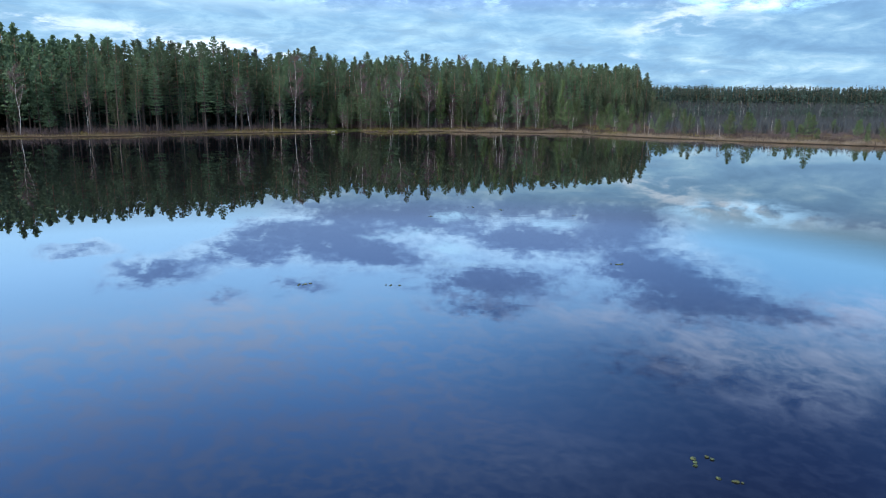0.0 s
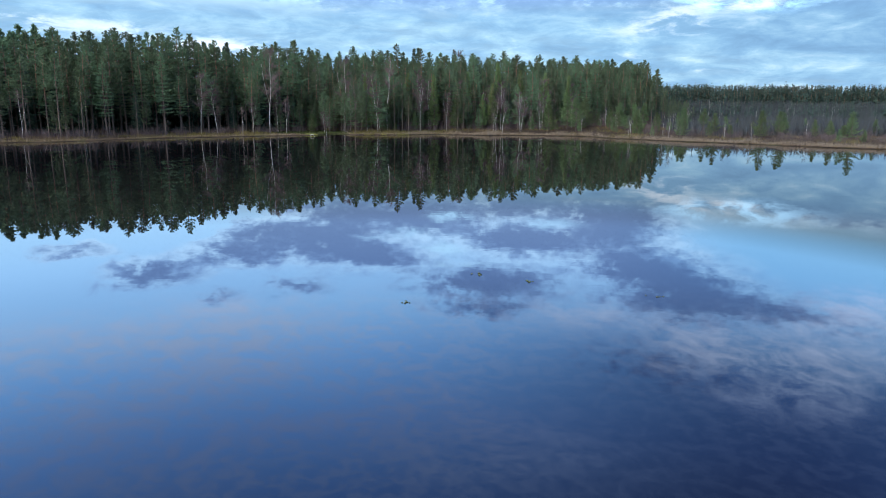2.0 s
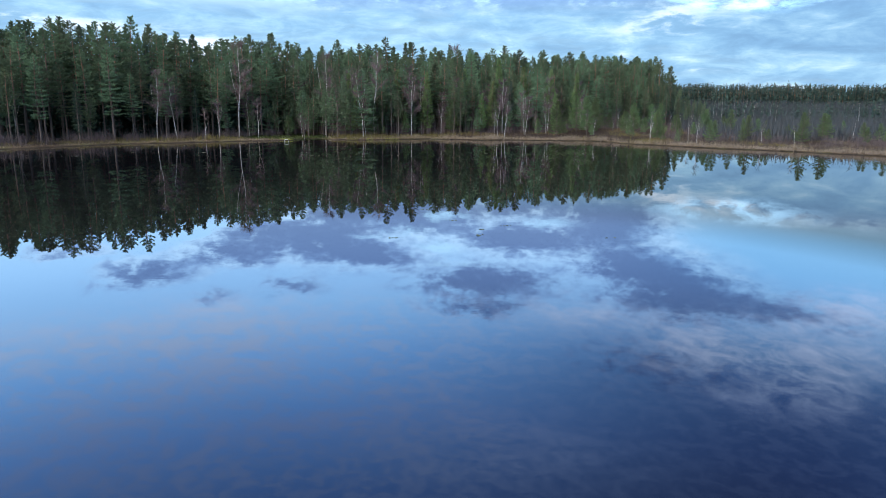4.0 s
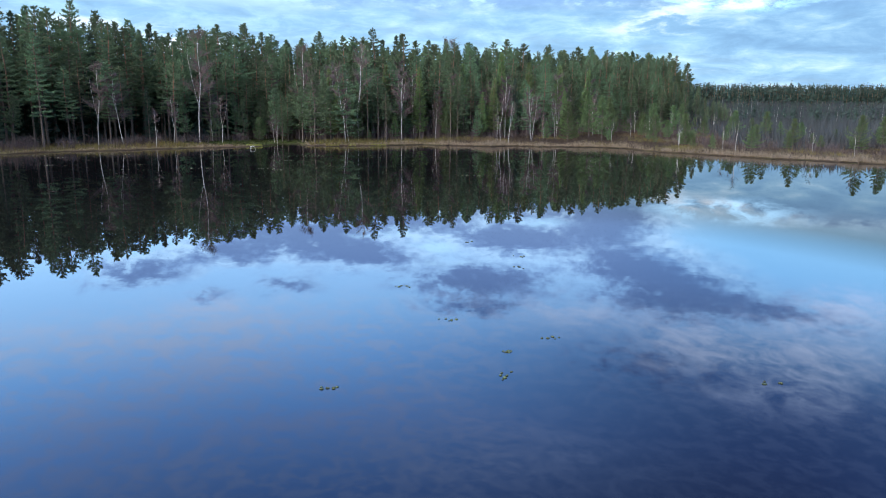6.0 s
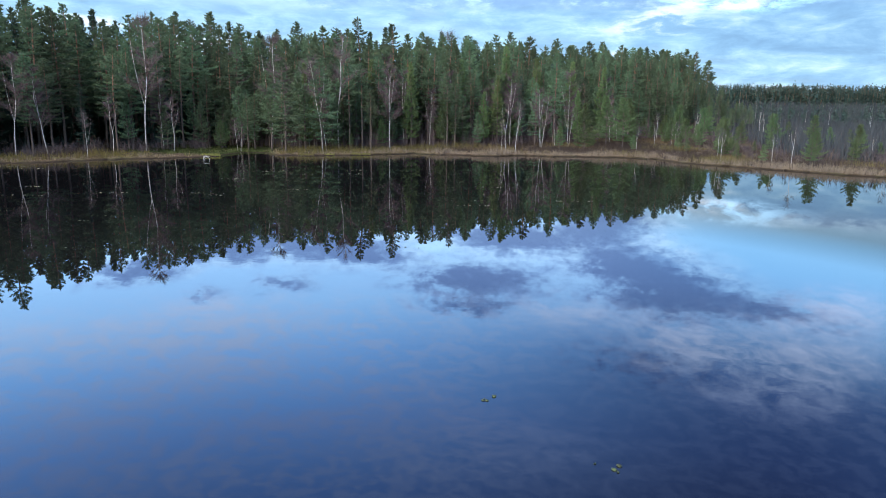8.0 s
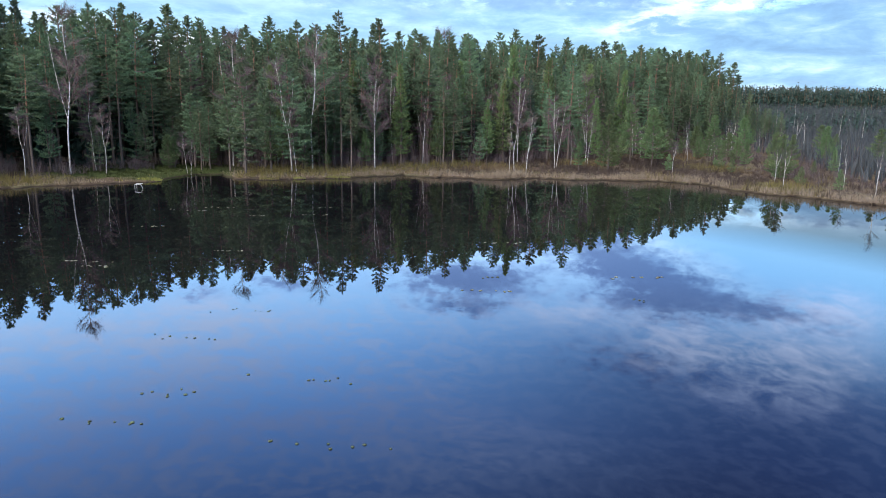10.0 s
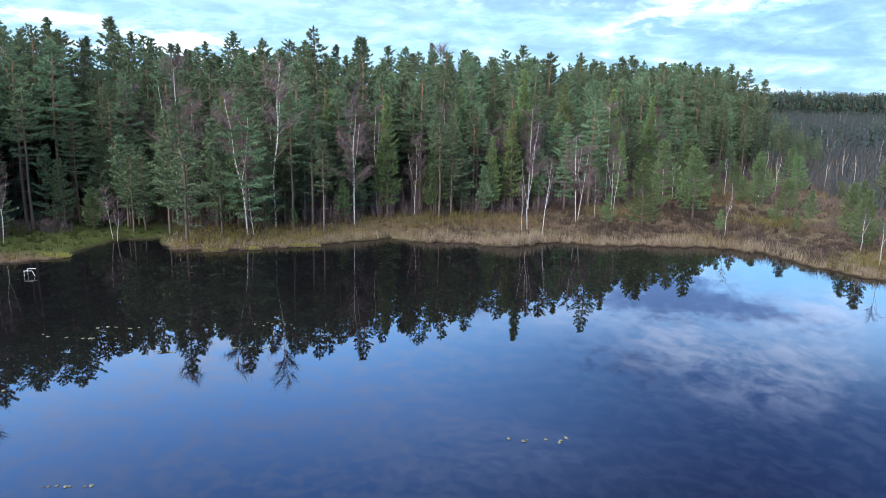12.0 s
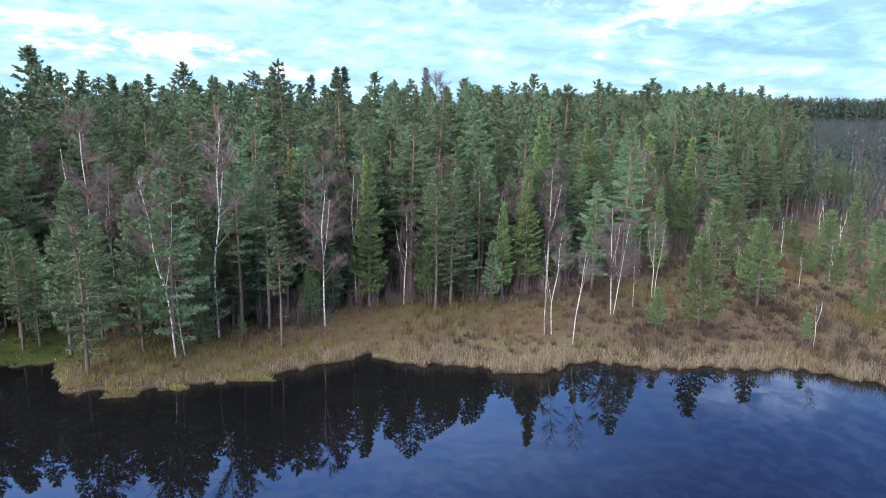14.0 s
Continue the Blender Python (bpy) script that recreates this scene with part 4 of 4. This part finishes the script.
# ---- undergrowth, reeds and sedge ----
def bushes():
    g = np.random.default_rng(41)
    x = g.uniform(-75, 60, 700)
    y = np.interp(x, FRONT_X, FRONT_Y) + g.uniform(-4, 9, 700)
    x2 = g.uniform(40, 150, 1900)
    y2 = np.maximum(np.vectorize(lambda v: float(shore(v)))(x2), 100) + 12 + g.uniform(0, 1, 1900) * 110
    ok = (y2 < np.interp(x2, FRONT_X, FRONT_Y) + 4) | (x2 > 74)
    x, y = np.concatenate([x, x2[ok]]), np.concatenate([y, y2[ok]])
    n = len(x)
    s = Soup()
    k = 24
    at = np.repeat(np.stack([x, y, lie(x, y)], 1), k, 0) + g.normal(0, 0.35, (n * k, 3)) * (1, 1, 0)
    h = np.repeat(g.uniform(0.7, 2.2, n), k) * g.uniform(0.5, 1.0, n * k)
    s.add(*blades(g, at, np.array((0, 0, 1.0)), h, 0.035, 0.28), 0)
    up_ = at + np.stack([np.zeros(n * k), np.zeros(n * k), h * 0.55], 1)
    s.add(*blades(g, up_, np.array((0, 0, 0.7)), h * 0.5, 0.03, 0.6), 0)
    # bare saplings between the trunks
    m = 1050
    sx = g.uniform(-26, 45, m)
    sy = np.interp(sx, FRONT_X, FRONT_Y) + g.uniform(-2.0, 17, m)
    k = 26
    at = np.repeat(np.stack([sx, sy, lie(sx, sy)], 1), k, 0) + g.normal(0, 0.22, (m * k, 3)) * (1, 1, 0)
    h = np.repeat(g.uniform(1.6, 5.5, m), k) * g.uniform(0.45, 1.0, m * k)
    s.add(*blades(g, at, np.array((0, 0, 1.0)), h, 0.034, 0.13), 2)
    up_ = at + np.stack([np.zeros(m * k), np.zeros(m * k), h * 0.5], 1)
    s.add(*blades(g, up_, np.array((0, 0, 0.8)), h * 0.4, 0.024, 0.4), 2)
    # brush over the open bog
    m = 60000
    by = 150 + g.uniform(0, 1, m) ** 1.5 * 600
    bx = 44 + g.uniform(0, 1, m) * (0.75 * by - 20)
    ok = (bx > np.interp(by, (150, 205, 226, 300, 720), (46, 58, 66, 78, 80))) & (by > np.interp(np.minimum(bx, 149), SHORE_X, SHORE_Y) + 20)
    bx, by = bx[ok], by[ok]
    s.add(*blades(g, np.stack([bx, by, lie(bx, by)], 1), np.array((0, 0, 1.0)), g.uniform(0.8, 2.4, len(bx)) * (1 + by / 500), 0.12 + by * 0.0006, 0.22), 1)
    tagged(new("undergrowth", s.mesh("undergrowth", [TWIG, HAZE_TWIG, BIRCH_TWIG])), "bare purplish-brown brushwood under the pines", "brushwood", kind="stuff")


bushes()


def along_shore(g, n, lo, hi):
    """Places along the shore with even density by its length, and the way inland."""
    xs = np.linspace(-100, 100, 4001)
    ys = shore(xs)
    run = np.concatenate([[0], np.cumsum(np.hypot(np.diff(xs), np.clip(np.diff(ys), -0.3, 0.3)))])
    s = g.uniform(0, run[-1], n)
    x, y = np.interp(s, run, xs), np.interp(s, run, ys)
    slope = (np.interp(x + 2, SHORE_X, SHORE_Y) - np.interp(x - 2, SHORE_X, SHORE_Y)) / 4
    nx, ny = -slope / np.hypot(1, slope), 1 / np.hypot(1, slope)
    d = g.uniform(lo, hi, n)
    return x + nx * d, y + ny * d, d


def patchy(x, y, f=1.0):
    return 0.5 + 0.25 * np.sin(x * 0.9 * f + 1.3 * np.sin(y * 0.5 * f)) + 0.25 * np.sin(y * 0.8 * f + 1.7 * np.sin(x * 0.43 * f) + 2)


def reeds():
    g = np.random.default_rng(43)
    s = Soup()
    x, y, d = along_shore(g, 72000, 0.02, 2.0)
    lawn = ((x + 26) / 7) ** 2 + ((y - 157) / 8) ** 2 < 1
    keep = (g.random(len(x)) < np.clip(1.25 - 0.5 * d, 0.1, 1) * (0.45 + 0.6 * patchy(x, y, 1.3)) * (0.35 + 0.65 * soft(x, -14, -2))) & ~(lawn & (g.random(len(x)) < 0.9))
    x, y, d = x[keep], y[keep], d[keep]
    z = np.maximum(lie(x, y), -0.1)
    east = soft(x, -16, 4)
    h = g.uniform(0.45, 1.05, len(x)) * (0.38 + 0.75 * patchy(x, y, 1.0)) * (0.46 + 0.52 * east)
    h *= g.choice([0.6, 0.85, 1.0, 1.15], len(x))
    s.add(*blades(g, np.stack([x, y, z], 1), np.array((0, -0.08, 1.0)), h, 0.04, 0.20), 0)
    tagged(new("reed_belt", s.mesh("reed_belt", [REED])), "belt of pale dry reeds along the water's edge", "reeds", kind="stuff")


def sedges():
    g = np.random.default_rng(44)
    s = Soup()
    x = np.concatenate([g.uniform(-80, 40, 520000), g.uniform(28, 120, 230000)])
    y = np.concatenate([g.uniform(100, 190, 520000), g.uniform(96, 200, 230000)])
    fr = np.interp(x, FRONT_X, FRONT_Y)
    keep = ((y < fr + 3) | (x > 72)) & (y > shore(x) + 0.1) & (g.random(len(x)) < 0.45 + 0.55 * patchy(x, y, 0.8))
    x, y = x[keep], y[keep]
    lawn = ((x + 29) / 11) ** 2 + ((y - 159) / 8.5) ** 2 < 1.0
    h = g.uniform(0.2, 0.65, len(x)) * (0.5 + 0.8 * patchy(x, y, 0.5))
    p = patchy(x + 20, y, 0.42) + g.normal(0, 0.16, len(x))
    kind = np.where(p > 0.56 - 0.25 * soft(-x, -10, 10), 1, 0)
    kind = np.where(patchy(x, y + 9, 0.5) + g.normal(0, 0.15, len(x)) > 0.70 - 0.44 * soft(x, -4, 20), 2, kind)
    kind = np.where((x < -3) & (x > -20) & (y < shore(x) + 4.0 * patchy(x, y, 0.7) + 1.0) & (g.random(len(x)) < 0.85), 1, kind)
    kind = np.where(lawn, 3, kind)
    h = np.where(lawn, h * 0.4, h)
    # two blades in three stand in tussocks
    tx, ty = g.uniform(-60, 60, 16000), g.uniform(140, 190, 16000)
    cells = {}
    for i, (a, b) in enumerate(zip((tx // 1.2).astype(int), (ty // 1.2).astype(int))):
        cells.setdefault((a, b), i)
    own = np.array([cells.get(c, -1) for c in zip((x // 1.2).astype(int), (y // 1.2).astype(int))])
    into = (own >= 0) & (g.random(len(x)) < 0.66)
    size = g.uniform(0.10, 0.26, 16000)[own]
    off = g.normal(0, 1, (len(x), 2)) * size[:, None]
    x, y = np.where(into, tx[own] + off[:, 0], x), np.where(into, ty[own] + off[:, 1], y)
    inland = y > shore(x) + 0.05
    way = np.stack([np.where(into, off[:, 0], 0) * 1.2, np.where(into, off[:, 1], 0) * 1.2, np.ones(len(x))], 1)
    h = np.where(into, h * 1.25, h * 0.75)
    x, y, h, way, kind = x[inland], y[inland], h[inland], way[inland], kind[inland]
    co, tri = blades(g, np.stack([x, y, lie(x, y) - 0.02], 1), way, h * 1.15, 0.042, 0.24)
    s.add(co, tri, 0)
    s.ind = [kind]
    tagged(new("sedge_meadow", s.mesh("sedge_meadow", [SEDGE, SEDGE_GREEN, HEATH, MOSS_GRASS])), "tawny and olive sedge and heath on the boggy bank", "grass", kind="stuff")


reeds()
sedges()


# ---- mossy islets off the bank ----
def islet(x, y, rx, ry, seed):
    """A low floating mat of moss with short sedge on it."""
    g = np.random.default_rng(seed)
    e = thing("moss_islet", "low floating mat of olive moss and sedge by the bank", "islet", "moss islets by the shore")
    e.matrix_basis = pose(x, y, 0, 0, 0, g.uniform(-6, 10))
    a = np.linspace(0, 2 * math.pi, 28, endpoint=False)
    edge = 1 + 0.16 * np.sin(a * 3 + seed) + 0.10 * np.sin(a * 7 + 2 * seed)
    rings = [np.stack([rx * k * edge * np.cos(a), ry * k * edge * np.sin(a), np.full(28, z) + g.normal(0, 0.012, 28)], 1) for k, z in ((1.0, -0.12), (0.98, 0.03), (0.75, 0.09), (0.4, 0.12))]
    co = np.concatenate(rings + [np.array([[0, 0, 0.13]])])
    tri = []
    for r in range(3):
        for j in range(28):
            p, q = r * 28 + j, r * 28 + (j + 1) % 28
            tri += [(p, q, q + 28), (p, q + 28, p + 28)]
    tri += [(84 + j, 84 + (j + 1) % 28, 112) for j in range(28)]
    part("moss_mat", mesh_of("moss_mat", co, tri, [GROUND]), e)
    n = int(700 * rx * ry)
    r, t = np.sqrt(g.uniform(0, 1, n)), g.uniform(0, 6.283, n)
    at = np.stack([rx * r * np.cos(t) * 0.95, ry * r * np.sin(t) * 0.95, 0.10 - 0.07 * r], 1)
    part("sedge", mesh_of("sedge", *blades(g, at, np.array((0, 0, 1.0)), g.uniform(0.12, 0.38, n), 0.05, 0.3), [SEDGE_GREEN]), e)


for i, (x, y, rx, ry) in enumerate(((-7.9, 156.6, 1.5, 0.40), (-14.4, 154.3, 1.0, 0.35), (-25.4, 151.9, 1.3, 0.7), (-11.6, 155.2, 0.7, 0.28), (-27.0, 155.3, 1.2, 0.5))):
    islet(x, y, rx, ry, 700 + i)


# ---- floating leaves ----
def leaf_mesh(seed, mat, size):
    """One floating leaf with its notch, a few millimetres thick."""
    g = np.random.default_rng(seed)
    a = np.linspace(0.25, 6.03, 9)
    r = size * g.uniform(0.85, 1.15, 9)
    ring = np.stack([r * np.cos(a), r * np.sin(a) * 0.85, np.full(9, 0.006)], 1)
    co = np.concatenate([ring, ring - (0, 0, 0.010), [[0, 0, 0.008]]])
    tri = [(j, j + 1, 18) for j in range(8)] + [(j, j + 9, j + 10) for j in range(8)] + [(j, j + 10, j + 1) for j in range(8)]
    return mesh_of("leaf", co, tri, [mat])


def leaf_patch(name, label, group, seed, count, spread, stretch, meshes):
    g = np.random.default_rng(seed)
    e = thing(name, label, "water plant", group)
    for i in range(count):
        ob = part("leaf", meshes[i % len(meshes)], e)
        c = g.normal(0, 1, 2) * spread * (stretch, 1)
        k = g.uniform(0.55, 1.3)
        ob.matrix_basis = pose(c[0], c[1], 0.004 + 0.0006 * i, g.normal(0, 4), g.normal(0, 4), g.uniform(0, 360)) @ Matrix.Diagonal((k, k, 1, 1))
    return e


NEAR_PADS = [(3.7, 11.4), (4.1, 10.9), (-2.4, 23.1), (-5.4, 23.1), (6.2, 26.6), (-1.3, 37.9), (6.6, 38.8), (2.7, 40.6), (1.1, 41.5), (2.3, 68.8), (3.7, 69.9), (2.0, 67.2),
             (1.0, 71.5), (-2.0, 66.4), (8.2, 66.7), (3.8, 78.4), (4.2, 80.3), (-0.8, 75.3), (2.1, 83.4), (9.9, 112.5), (4.1, 116.1)]
FAR_PADS = [(-7.1, 107.5), (-6.1, 101.2), (-1.7, 103.9), (-1.0, 100.2), (-14.1, 99.0), (-17.8, 109.7), (-25.6, 109.3), (-13.3, 104.8), (-18.8, 106.4), (11.5, 116.3), (3.9, 113.7), (-5.8, 103.0),
            (-22.0, 118.0), (-9.0, 121.0), (6.0, 124.0), (-16.0, 128.0), (-30.0, 121.0), (-27.0, 104.0)]
near_leaves = [leaf_mesh(600 + i, PAD, 0.044) for i in range(3)]
# far leaves get the lighter colour that stands for reflected sky
far_leaves = [leaf_mesh(610 + i, PAD_SHEEN, 0.085) for i in range(3)]
for i in range(28):
    FAR_PADS.append((float(rng.uniform(-58, -6)), float(rng.uniform(108, 140))))
FAR_PADS = [p for p in FAR_PADS if p[1] < shore(p[0]) - 3]
for i, (x, y) in enumerate(NEAR_PADS):
    e = leaf_patch("weed_patch", "small floating patch of yellow-green water weed", "weed patches on the lake", 620 + i, int(rng.integers(4, 8)), 0.09, 1.8, near_leaves)
    e.matrix_basis = pose(x, y, 0.004, 0, 0, rng.uniform(-40, 40))
for i, (x, y) in enumerate(FAR_PADS):
    e = leaf_patch("lily_row", "drifting row of lily leaves on dark water, far ones coloured with sky sheen", "lily rows on the lake", 660 + i, 7, 0.12, 6.5, far_leaves if y > 112 else near_leaves)
    e.matrix_basis = pose(x, y, 0.004, 0, 0, rng.uniform(-8, 8))


# ---- bathing ladder rail by the landing ----
def rail():
    e = thing("ladder_rail", "white painted tubular handrail standing in the shallow water", "handrail")
    x, y = -24.1, 146.2
    e.matrix_basis = pose(x, y, 0, 0, 0, 4) @ Matrix.Diagonal((0.7, 0.7, 0.7, 1))

    def bar(name, pts, r=0.026):
        part(name, mesh_of(name, *tube(pts, [r] * len(pts), 8), [WHITE_PIPE]), e)

    bar("post", [(-0.42, 0, -0.9), (-0.42, 0, 0.2), (-0.42, 0, 0.50)])
    bar("top_rail", [(-0.44, 0, 0.52), (0.0, 0, 0.52), (0.30, 0, 0.52)])
    bar("brace", [(0.28, 0, 0.52), (0.42, 0, 0.30), (0.56, 0, -0.1)])
    bar("back_rail", [(-0.44, 0.7, 0.56), (0.0, 0.7, 0.56), (0.36, 0.7, 0.56)], 0.026)
    bar("back_post", [(-0.42, 0.7, -0.9), (-0.42, 0.7, 0.2), (-0.42, 0.7, 0.55)], 0.026)
    bar("cross_bar", [(-0.42, 0.0, 0.44), (-0.42, 0.35, 0.46), (-0.42, 0.7, 0.48)], 0.024)


rail()
for k in (PINES, SPRUCES, GREENS, LOW_PINES, EDGE_GREENS, BIRCHES, SNAGS):
    k.clear_unused()
